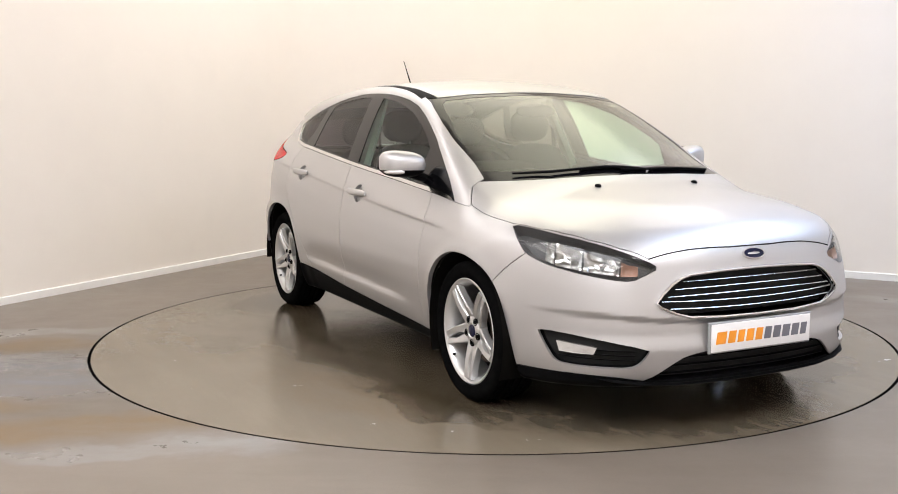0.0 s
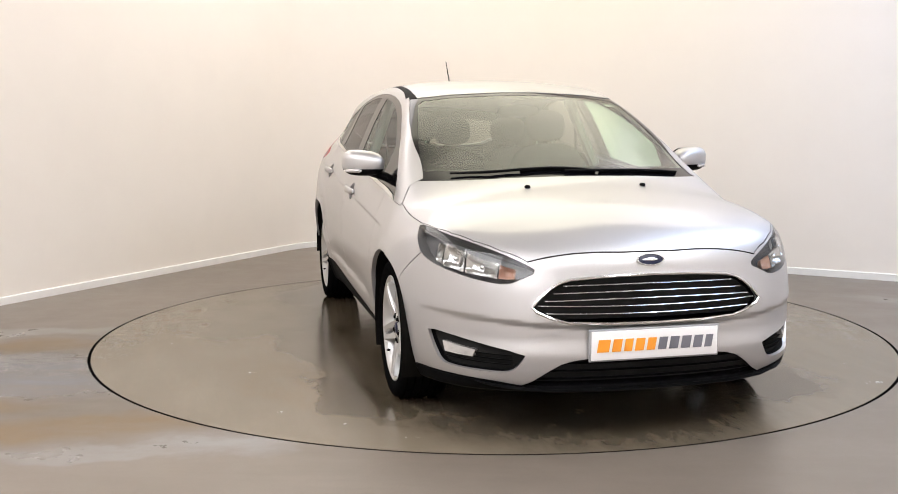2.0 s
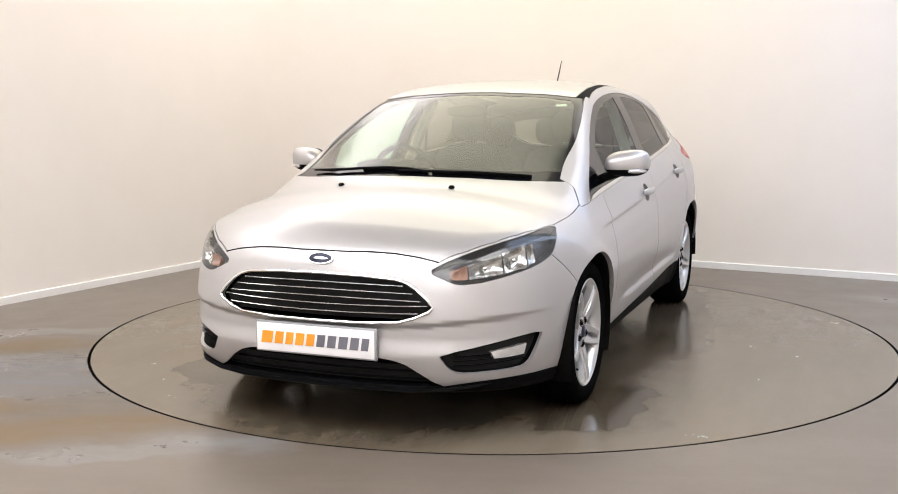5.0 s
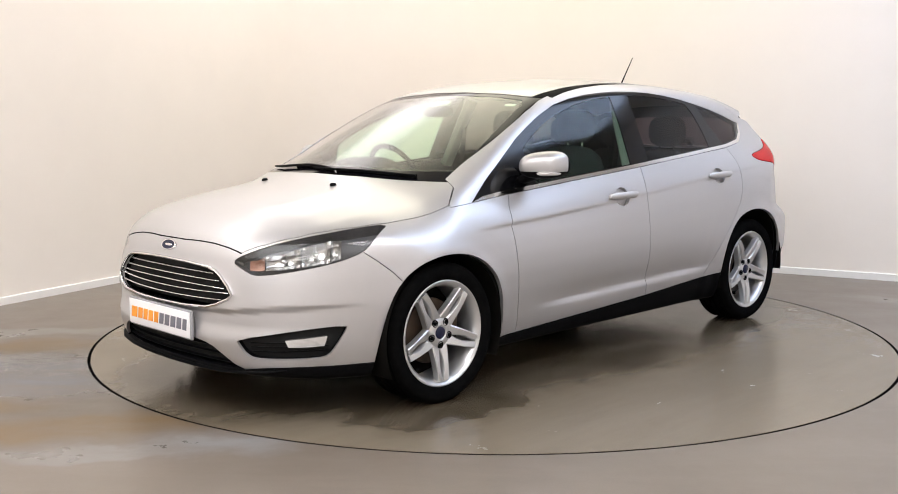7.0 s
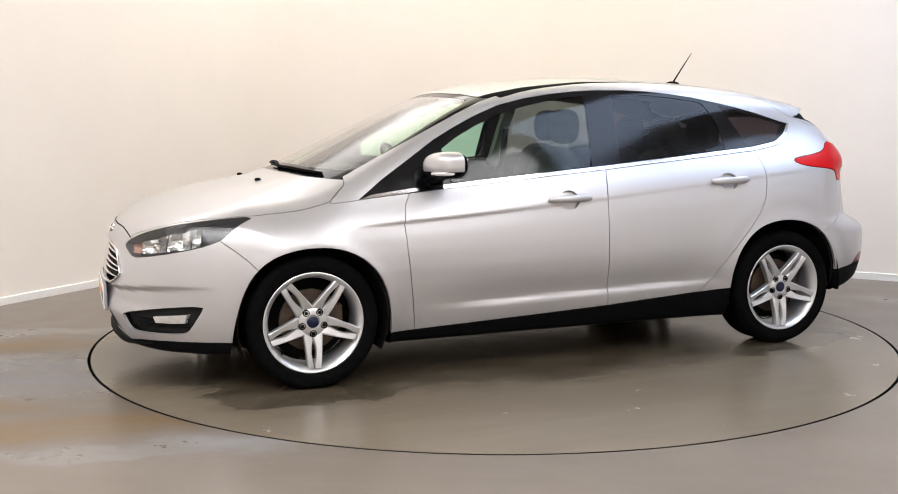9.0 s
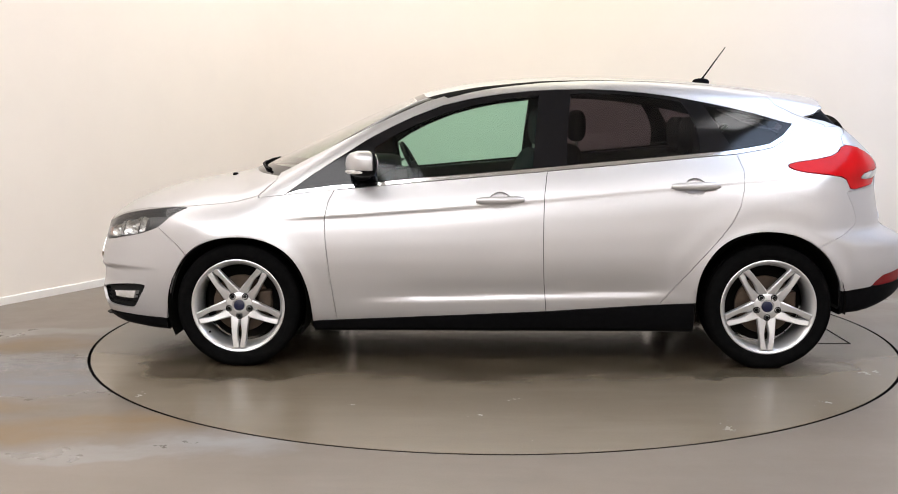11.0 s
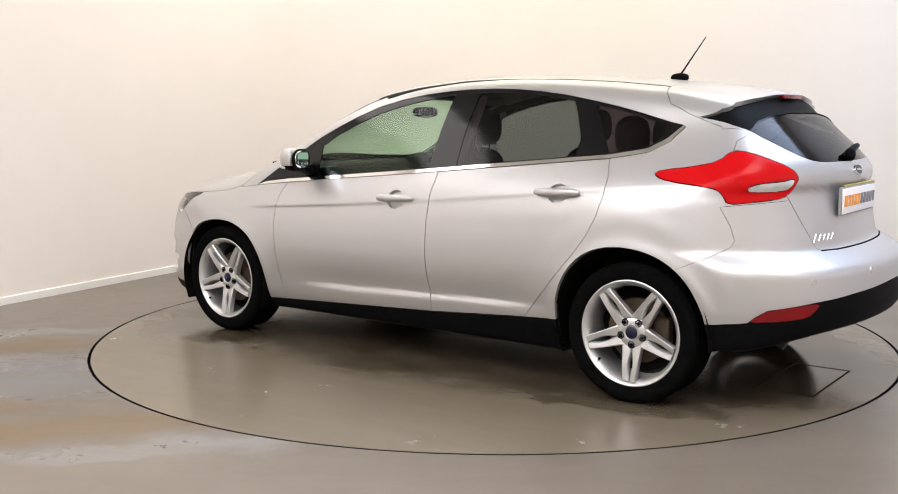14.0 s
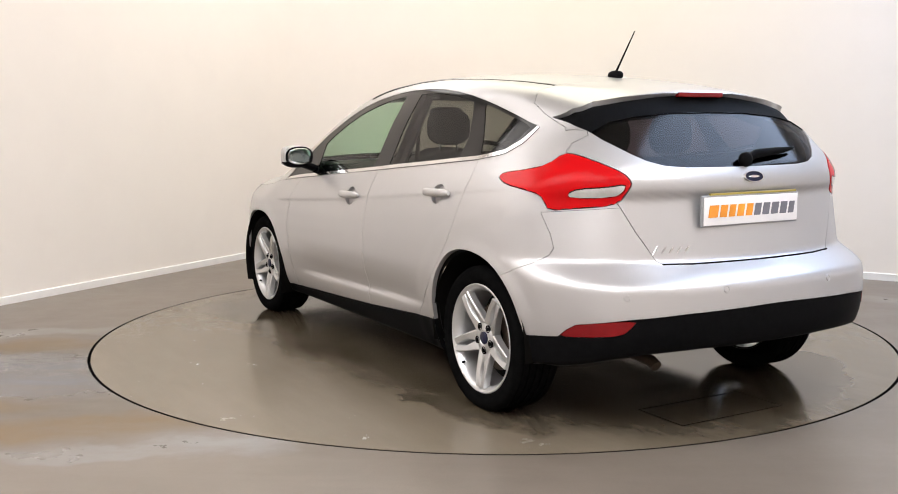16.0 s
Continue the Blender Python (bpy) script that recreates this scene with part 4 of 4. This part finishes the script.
# thin splitter along the foot of the front lip
foot = [on_skin(y, z, "front") + Vector((0.004, 0, 0)) for y, z in ((0.66, 0.235), (0.60, 0.226), (0.50, 0.214), (0.374, 0.204), (0.2, 0.203), (0.0, 0.203))]
foot = foot + [Vector((p.x, -p.y, p.z)) for p in foot[-2::-1]]
piece("front_splitter", tube(foot, 0.05, 0.014, sides=10, taper=[0.3, 0.8] + [1] * 7 + [0.8, 0.3]), BLACK, "thin black splitter under the front bumper")


def badge(name, u, z, view, rx, rz):
    p = on_skin(u, z, view)
    n = normal_at(p)
    n = Vector((n.x, 0, n.z)).normalized()
    p.y = 0
    m = Matrix.Translation(p + n * 0.003) @ n.to_track_quat("Y", "Z").to_matrix().to_4x4() @ Matrix.Diagonal((rx, 1, rz, 1))
    b = piece(name, lathe([(0.001, 0.004), (0.85, 0.003), (0.88, 0.0)], 32, m=m), BADGE_BLUE, "dark blue oval badge with a chrome rim")
    part("badge_rim", lathe([(0.86, 0.0), (0.88, 0.005), (0.97, 0.005), (1.0, -0.003)], 32, m=m), CHROME, b)
    part("badge_mark", lathe([(0.001, 0.0055), (0.5, 0.0050), (0.55, 0.0035)], 24, m=m @ Matrix.Diagonal((1, 1, 0.45, 1))), CHROME, b, "small bright mark")


badge("front_badge", 0.0, 0.703, "front", 0.058, 0.024)
badge("rear_badge", 0.0, 1.010, "rear", 0.056, 0.024)


# shut-line shade as black strips, at the bonnet's front edge and under the tailgate
def shut_line(name, pts, view, thick, label):
    half = [on_skin(u, v, view) for u, v in pts]
    pth = half + [Vector((p.x, -p.y, p.z)) for p in half[-2::-1]]
    up = [normal_at(Vector((p.x, abs(p.y), p.z))) for p in pth]
    up = [Vector((n.x, 0, n.z)) for n in up]
    piece(name, tube(pth, thick, thick, up=up, sides=6), GAP, label)


shut_line("bonnet_gap_shade", [(2.093, 0.476), (2.103, 0.40), (2.112, 0.3), (2.121, 0.2), (2.129, 0.105), (2.131, 0.0)], "top", 0.0065, "black strip as the shaded shut line at the front of the bonnet")
shut_line("tailgate_gap_shade", [(0.462, 0.686), (0.34, 0.683), (0.23, 0.683), (0.1, 0.683), (0.0, 0.683)], "rear", 0.0085, "black strip as the shaded shut line under the tailgate")


# door handles, mirrors
def handle(s, x0, z0, door):
    pth = [on_skin(x0 + 0.118 - 0.236 * i / 10, z0 + 0.006 * i / 10, "side") for i in range(11)]
    pth = [p + Vector((0, 0.010 + 0.014 * math.sin(math.pi * i / 10) ** 0.5, 0)) for i, p in enumerate(pth)]
    bm = tube(pth, 0.028, 0.038, sides=14, taper=[0.55, 0.9] + [1.0] * 7 + [0.9, 0.55])
    part("door_handle", bm if s > 0 else flip(bm), PAINT, door, "silver bar door handle")


def mirror(s):
    bm = blob(0.700, 0.915, 1.026, 0.080, 0.102, 0.064, 2.8, 32)
    for x in bm.verts:
        if x.co.x < 0.675:
            x.co.x = 0.675 + (x.co.x - 0.675) * 0.35
        x.co.z -= 0.10 * (0.915 - x.co.y) * (1 if x.co.z > 1.03 else 0.0)
        x.co.x -= 0.30 * (x.co.y - 0.915)
    top = bm.copy()
    bmesh.ops.bisect_plane(top, geom=top.verts[:] + top.edges[:] + top.faces[:], plane_co=(0, 0, 0.998), plane_no=(0, 0, -1), clear_outer=True)
    bmesh.ops.bisect_plane(bm, geom=bm.verts[:] + bm.edges[:] + bm.faces[:], plane_co=(0, 0, 0.998), plane_no=(0, 0, 1), clear_outer=True)
    ob = piece("door_mirror", top if s > 0 else flip(top), PAINT, "silver-capped door mirror with a black foot")
    ob.location = OFFSET + Vector((-0.018, -0.026 * s, 0))
    part("lower_shell", bm if s > 0 else flip(bm), BLACK, ob, "black lower mirror shell")
    foot = tube([Vector((0.72, 0.765, 0.948)), Vector((0.715, 0.80, 0.955)), Vector((0.70, 0.85, 0.972)), Vector((0.69, 0.90, 0.99))], 0.085, 0.045, sides=12)
    part("foot", foot if s > 0 else flip(foot), BLACK, ob, "black mirror foot")
    fr = blob(0.656, 0.916, 1.026, 0.012, 0.097, 0.060, 2.6, 24)
    for x in fr.verts:
        x.co.x -= 0.30 * (x.co.y - 0.915)
    part("glass_frame", fr if s > 0 else flip(fr), BLACK, ob, "black mirror frame")
    g = blob(0.644, 0.918, 1.030, 0.006, 0.080, 0.046, 3.0, 20)
    for x in g.verts:
        x.co.x -= 0.30 * (x.co.y - 0.915)
    part("mirror_glass", g if s > 0 else flip(g), MIRROR, ob, "mirror glass")
    i = blob(0.735, 0.972, 0.990, 0.028, 0.038, 0.011, 3.0, 16)
    for x in i.verts:
        x.co.x -= 0.9 * (x.co.y - 0.972)
    part("side_indicator", i if s > 0 else flip(i), WHITE_LENS, ob, "clear indicator strip")


for side, s in LEFT_RIGHT:
    handle(s, 0.006, 0.843, doors["front_door", s])
    handle(s, -0.951, 0.912, doors["rear_door", s])
    mirror(s)


# wheels
def wheel(x, s):
    w = new("wheel")
    w.parent = car
    w.matrix_basis = Matrix.Translation(OFFSET + Vector((x, s * 0.862, 0.312))) @ (Matrix() if s > 0 else pose(0, 0, 0, 0, 0, 180))
    tagged(w, "five-spoke silver alloy wheel with black tyre")
    R, T = 0.312, 0.226
    prof = [(T - 0.012, -0.185), (T + 0.008, -0.197), (0.27, -0.208), (0.296, -0.203), (R - 0.004, -0.190)]
    for k in range(5):
        a = -0.182 + 0.034 * k
        prof += [(R, a), (R, a + 0.026), (R - 0.007, a + 0.028), (R - 0.007, a + 0.032)]
    prof += [(R, -0.014), (R - 0.006, -0.002), (0.298, 0.008), (0.285, 0.012), (0.272, 0.0125), (0.262, 0.011), (T + 0.014, 0.002), (T + 0.006, -0.004), (T - 0.006, -0.012)]
    part("tyre", lathe(prof, 80), RUBBER, w, "black road tyre")
    part("rim", lathe([(T + 0.006, -0.190), (T - 0.004, -0.19), (T - 0.02, -0.15), (T - 0.022, -0.05), (T - 0.016, -0.020), (T - 0.008, -0.010), (T, 0.000), (T + 0.007, 0.003), (T + 0.011, 0.001), (T + 0.010, -0.006)], 80), ALLOY, w, "silver alloy rim")
    part("brake_disc", lathe([(0.05, -0.085), (0.145, -0.085), (0.147, -0.095), (0.05, -0.097)], 48), IRON, w, "brown-grey brake disc")
    # Near-black disc added in place of the shade deep inside the barrel.
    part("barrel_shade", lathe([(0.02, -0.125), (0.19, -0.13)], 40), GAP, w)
    part("caliper", box_bm(-0.155, -0.085, -0.12, -0.065, -0.05, 0.07, 0.012), IRON, w)
    for k in range(5):
        a0 = radians(-90 + 72 * k)
        for d in (-1, 1):
            bm, cols = bmesh.new(), []
            for i in range(13):
                u = i / 12
                r = 0.045 + (T - 0.012 - 0.045) * u
                slot = 0.0105 * (1 - abs(2 * min(max((u - 0.22) / 0.72, 0), 1) - 1) ** 1.5)
                edge = 0.047 - 0.016 * u
                off = d * (edge + slot) / 2
                wd = (edge - slot) / 2
                y = 0.004 - 0.030 * (1 - u) ** 1.6
                c, t = Vector((math.cos(a0), 0, math.sin(a0))), Vector((-math.sin(a0), 0, math.cos(a0)))
                o = c * r + t * off
                cols.append([bm.verts.new(o + t * p + Vector((0, y + q, 0))) for p, q in ((-wd, -0.034), (-wd, -0.012 if d > 0 else -0.004), (-wd * 0.72, -0.005 if d > 0 else 0.0), (wd * 0.72, 0.0 if d > 0 else -0.005), (wd, -0.004 if d > 0 else -0.012), (wd, -0.034))])
            for a, b in zip(cols, cols[1:]):
                for j in range(6):
                    bm.faces.new((a[j], a[(j + 1) % 6], b[(j + 1) % 6], b[j]))
            bm.faces.new(cols[0])
            bm.faces.new(cols[-1])
            bmesh.ops.recalc_face_normals(bm, faces=bm.faces)
            part("spoke", bm, ALLOY, w)
    part("hub", lathe([(0.001, -0.022), (0.030, -0.022), (0.034, -0.018), (0.060, -0.020), (0.072, -0.030), (0.074, -0.06)], 48), ALLOY, w)
    part("centre_cap", lathe([(0.001, -0.013), (0.022, -0.014), (0.027, -0.018), (0.028, -0.024)], 32), BADGE_BLUE, w, "dark blue wheel centre cap")
    for k in range(5):
        a = radians(-90 + 72 * k)
        n = lathe([(0.001, -0.012), (0.007, -0.012), (0.0095, -0.016), (0.0095, -0.03)], 6, m=Matrix.Translation((0.054 * math.cos(a), 0, 0.054 * math.sin(a))))
        lathe([(0.011, -0.019), (0.0165, -0.018), (0.017, -0.024)], 20, bm=n, m=Matrix.Translation((0.054 * math.cos(a), 0, 0.054 * math.sin(a))))
        part("wheel_nut", n, BLACK, w, "dark wheel nut")
    part("valve", blob(0.15, -0.008, -0.135, 0.006, 0.010, 0.006, 2, 10), BLACK, w)
    return w


for x in (1.324, -1.324):
    for s in (1, -1):
        wheel(x, s)
        bm = bmesh.new()
        cols, rr = [], 0.352 if x > 0 else 0.372
        for i in range(25):
            a = radians((-26 if x > 0 else -12) + (232 if x > 0 else 198) * i / 24)
            cols.append([bm.verts.new((x + rr * math.cos(a), s * y, 0.318 + rr * math.sin(a))) for y in (0.884, 0.85, 0.60)])
        for a, b in zip(cols, cols[1:]):
            for j in range(2):
                bm.faces.new((a[j], a[j + 1], b[j + 1], b[j]))
        bm.faces.new([c[2] for c in cols])
        bmesh.ops.recalc_face_normals(bm, faces=bm.faces)
        piece("wheel_arch_liner", bm, GAP, "black wheel arch liner")

# aerial, washer jets, wipers
ae = piece("aerial", blob(-1.142, 0, 1.446, 0.048, 0.022, 0.022, 2.4, 20), BLACK, "black roof aerial leaning back")
part("rod", tube([Vector((-1.142 - 0.132 * u, 0, 1.455 + 0.185 * u)) for u in (0, 0.2, 0.6, 1)], 0.010, 0.010, up=[Vector((0, 1, 0))] * 4, taper=[1.2, 0.9, 0.7, 0.5]), BLACK, ae)
for s in (1, -1):
    p = on_skin(1.46, 0.274, "top")
    piece("washer_jet", blob(p.x, s * p.y, p.z + 0.003, 0.016, 0.013, 0.010, 2.4, 14), BLACK, "small black washer jet")


def wiper(name, pts, parent=None):
    pth = []
    for y, z in pts:
        p = on_skin(abs(y), z, "front")
        q = Vector((p.x, y, p.z))
        n = normal_at(p)
        pth.append(q + Vector((n.x, math.copysign(n.y, y), n.z)) * 0.011)
    w = piece(name, tube(pth, 0.013, 0.013, sides=8, taper=[0.7] + [1] * (len(pth) - 2) + [0.6]), BLACK, "black wiper arm and blade")
    part("blade", tube([p - Vector((0.008, 0, 0.006)) for p in pth[len(pth) // 3:]], 0.008, 0.022, sides=6), RUBBER, w)


wiper("wiper", [(-0.56, 0.985), (-0.40, 0.992), (-0.25, 1.003), (-0.12, 1.010), (0.0, 1.006), (0.10, 0.996)])
wiper("wiper", [(-0.05, 0.998), (0.12, 0.996), (0.30, 0.993), (0.45, 0.985), (0.56, 0.978)])
rp = [Vector((-1.985, 0.012, 1.075)), Vector((-1.975, -0.05, 1.098)), Vector((-1.960, -0.14, 1.105)), Vector((-1.945, -0.25, 1.112)), Vector((-1.925, -0.33, 1.118))]
rw = piece("rear_wiper", tube(rp, 0.03, 0.034, sides=10, taper=[1.0, 1.1, 1.0, 0.75, 0.3]), BLACK, "black rear wiper")
part("pivot", blob(-1.985, 0.012, 1.078, 0.024, 0.030, 0.030, 2.4, 16), BLACK, rw)
bl = part("high_brake_light", box_bm(-1.714, -1.686, -0.125, 0.125, 1.332, 1.352, 0.004), RED_DARK, spoiler, "red high-level brake light")
for y, z in ((0.663, 0.578), (0.283, 0.597), (-0.283, 0.597), (-0.663, 0.578)):
    p = on_skin(abs(y), z, "rear")
    n = normal_at(p)
    m = Matrix.Translation((p.x, y, p.z)) @ Vector((n.x, math.copysign(n.y, y), n.z)).to_track_quat("Y", "Z").to_matrix().to_4x4()
    part("parking_sensor", lathe([(0.001, 0.0015), (0.0085, 0.0015), (0.0095, 0.0), (0.0115, 0.0), (0.0125, 0.0016), (0.014, -0.001)], 20, m=m), PAINT, rear_bumper)
# the model script on the tailgate, as small bars
for k, (w, h) in enumerate(((0.030, 0.034), (0.024, 0.022), (0.024, 0.022), (0.024, 0.022), (0.026, 0.024))):
    y = 0.476 - 0.033 * k
    p = on_skin(y, 0.738, "rear")
    bm = tube([Vector((p.x - 0.003, y + w / 2, p.z - h / 2)), Vector((p.x - 0.004, y - w / 4, p.z + h / 2))], 0.004, 0.006)
    part("script_bar", bm, CHROME, tailgate, "small chrome bar")
piece("exhaust_pipe", tube([Vector((-1.50, 0.32, 0.255)), Vector((-1.72, 0.32, 0.255)), Vector((-1.80, 0.32, 0.245)), Vector((-1.83, 0.32, 0.228))], 0.05, 0.05, sides=14), IRON, "brown-grey exhaust pipe end")


# paper sticker inside the top corner of the windscreen
sp = on_skin(0.50, 1.322, "front")
sn = normal_at(sp)
stick = box_bm(-0.028, 0.028, -0.0006, 0.0006, -0.014, 0.014, m=Matrix.Translation(sp - sn * 0.010) @ sn.to_track_quat("Y", "Z").to_matrix().to_4x4())
part("sticker", stick, PLATE_WHITE, windscreen, "small white sticker", smooth=False)


# cabin
def seat(x, y, wide, back_h):
    b = piece("car_seat", blob(x, y, 0.50, 0.26, wide / 2, 0.10, 3.2, 24), FABRIC, "dark grey fabric seat")
    part("backrest", blob(x - 0.27, y, 0.50 + back_h / 2, 0.085, wide / 2, back_h / 2, 3.2, 24, m=Matrix.Rotation(radians(-16), 4, "Y")), FABRIC, b)
    hx = x - 0.27 - math.tan(radians(16)) * back_h * 0.62
    part("headrest", blob(hx, y, 0.50 + back_h + 0.10, 0.055, 0.125, 0.095, 3.0, 20), FABRIC, b)
    for d in (-0.05, 0.05):
        part("headrest_post", tube([Vector((hx, y + d, 0.50 + back_h - 0.06)), Vector((hx, y + d, 0.50 + back_h + 0.06))], 0.012, 0.012, up=[Vector((1, 0, 0))] * 2), CHROME, b)


for y in (0.37, -0.37):
    seat(0.17 if y > 0 else -0.10, y, 0.50, 0.60)
for y in (0.40, 0.0, -0.40):
    seat(-0.72, y, 0.40, 0.56)
dash = bmesh.new()
cols = []
for i in range(13):
    y = -0.72 + 1.44 * i / 12
    cut = 0.9 * max(abs(y) - 0.28, 0)
    cols.append([dash.verts.new((a - cut * max(a - 0.66, 0) / 0.6, y, b)) for a, b in ((1.26, 0.955), (1.05, 0.985), (0.86, 0.992), (0.72, 0.975), (0.66, 0.93), (0.68, 0.80), (0.76, 0.60), (1.2, 0.55))])
for a, b in zip(cols, cols[1:]):
    for j in range(7):
        dash.faces.new((a[j], a[j + 1], b[j + 1], b[j]))
bmesh.ops.recalc_face_normals(dash, faces=dash.faces)
piece("dashboard", dash, BLACK, "black dashboard")
piece("instrument_hood", blob(0.72, -0.37, 0.99, 0.12, 0.19, 0.045, 2.8, 20), BLACK)
tilt = Matrix.Translation((0.50, -0.37, 0.93)) @ Matrix.Rotation(radians(-62), 4, "Y")
rim = [tilt @ Vector((0.185 * math.cos(2 * math.pi * i / 36), 0.185 * math.sin(2 * math.pi * i / 36), 0)) for i in range(36)]
sw = piece("steering_wheel", tube(rim, 0.030, 0.026, up=[tilt.to_3x3() @ Vector((0, 0, 1))] * 36, closed=True), BLACK, "black steering wheel")
part("boss", blob(0.52, -0.37, 0.925, 0.035, 0.075, 0.065, 2.6, 16), BLACK, sw)
for a in (0, 180, 270):
    part("wheel_spoke", tube([tilt @ Vector((0.05 * math.cos(radians(a - 90)), 0.05 * math.sin(radians(a - 90)), 0)), tilt @ Vector((0.18 * math.cos(radians(a - 90)), 0.18 * math.sin(radians(a - 90)), 0))], 0.03, 0.016, up=[tilt.to_3x3() @ Vector((0, 0, 1))] * 2), BLACK, sw)
piece("inside_mirror", blob(0.50, -0.02, 1.285, 0.018, 0.115, 0.032, 3, 18), BLACK, "black rear-view mirror")
for s in (1, -1):
    piece("sun_visor", blob(0.30, s * 0.32, 1.365, 0.09, 0.17, 0.012, 3, 18), LINING, "pale sun visor")
    piece("pillar_trim", tube([Vector((-0.25, s * 0.72, 0.95)), Vector((-0.29, s * 0.62, 1.20)), Vector((-0.32, s * 0.56, 1.36))], 0.06, 0.09, up=[Vector((1, 0, 0))] * 3), LINING, "pale pillar trim")
    belt = [Vector((-0.30, s * 0.60, 1.22)), Vector((-0.26, s * 0.60, 0.9)), Vector((-0.22, s * 0.60, 0.55))]
    piece("seat_belt", tube(belt, 0.006, 0.045, up=[Vector((1, 0, 0))] * 3), BLACK, "black seat belt")

# ---- the turntable ----
turntable = new("turntable")
tagged(turntable, "round concrete turntable flush with the studio floor, damp and painted as shaded under the car", "turntable")
part("deck_edge", lathe([(RING - 0.008, -0.002), (RING - 0.008, -0.04)], 192, m=Matrix.Rotation(radians(90), 4, "X")), GAP, turntable, "dark edge of the deck")
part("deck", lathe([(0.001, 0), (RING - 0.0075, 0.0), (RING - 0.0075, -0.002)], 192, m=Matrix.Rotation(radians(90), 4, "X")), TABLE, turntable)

for x0, x1, y0, y1 in ((-1.95, -1.675, -0.300, -0.292), (-1.95, -1.675, 0.275, 0.283), (-1.95, -1.942, -0.292, 0.275), (-1.683, -1.675, -0.292, 0.275)):
    hatch = part("hatch_joint", box_bm(x0, x1, y0, y1, -0.004, 0.0015), GAP, turntable, "dark joint of a square floor hatch", smooth=False)
    hatch.location = OFFSET


def motions():
    """The turntable and the car on it swing round together, slowly at first."""
    rows = [(0, -28.9), (0.5, -27.99), (1, -25.42), (1.5, -21.45), (2, -15.68), (2.5, -9.99), (3, -3.87), (3.5, 1.82), (4, 7.94), (4.5, 13.66), (5, 19.73), (7.5, 49.03), (8, 55.08), (8.5, 60.74), (9, 66.73), (11.5, 95.48), (12, 101.5), (12.5, 107.12), (13, 113.1), (13.5, 118.74), (14, 124.64), (14.5, 130.19), (15, 136.2), (15.5, 141.74), (16, 147.73)]
    for thing in (turntable, car):
        walk(thing, [(t, pose(0, 0, 0, 0, 0, -90 - a)) for t, a in rows])


motions()
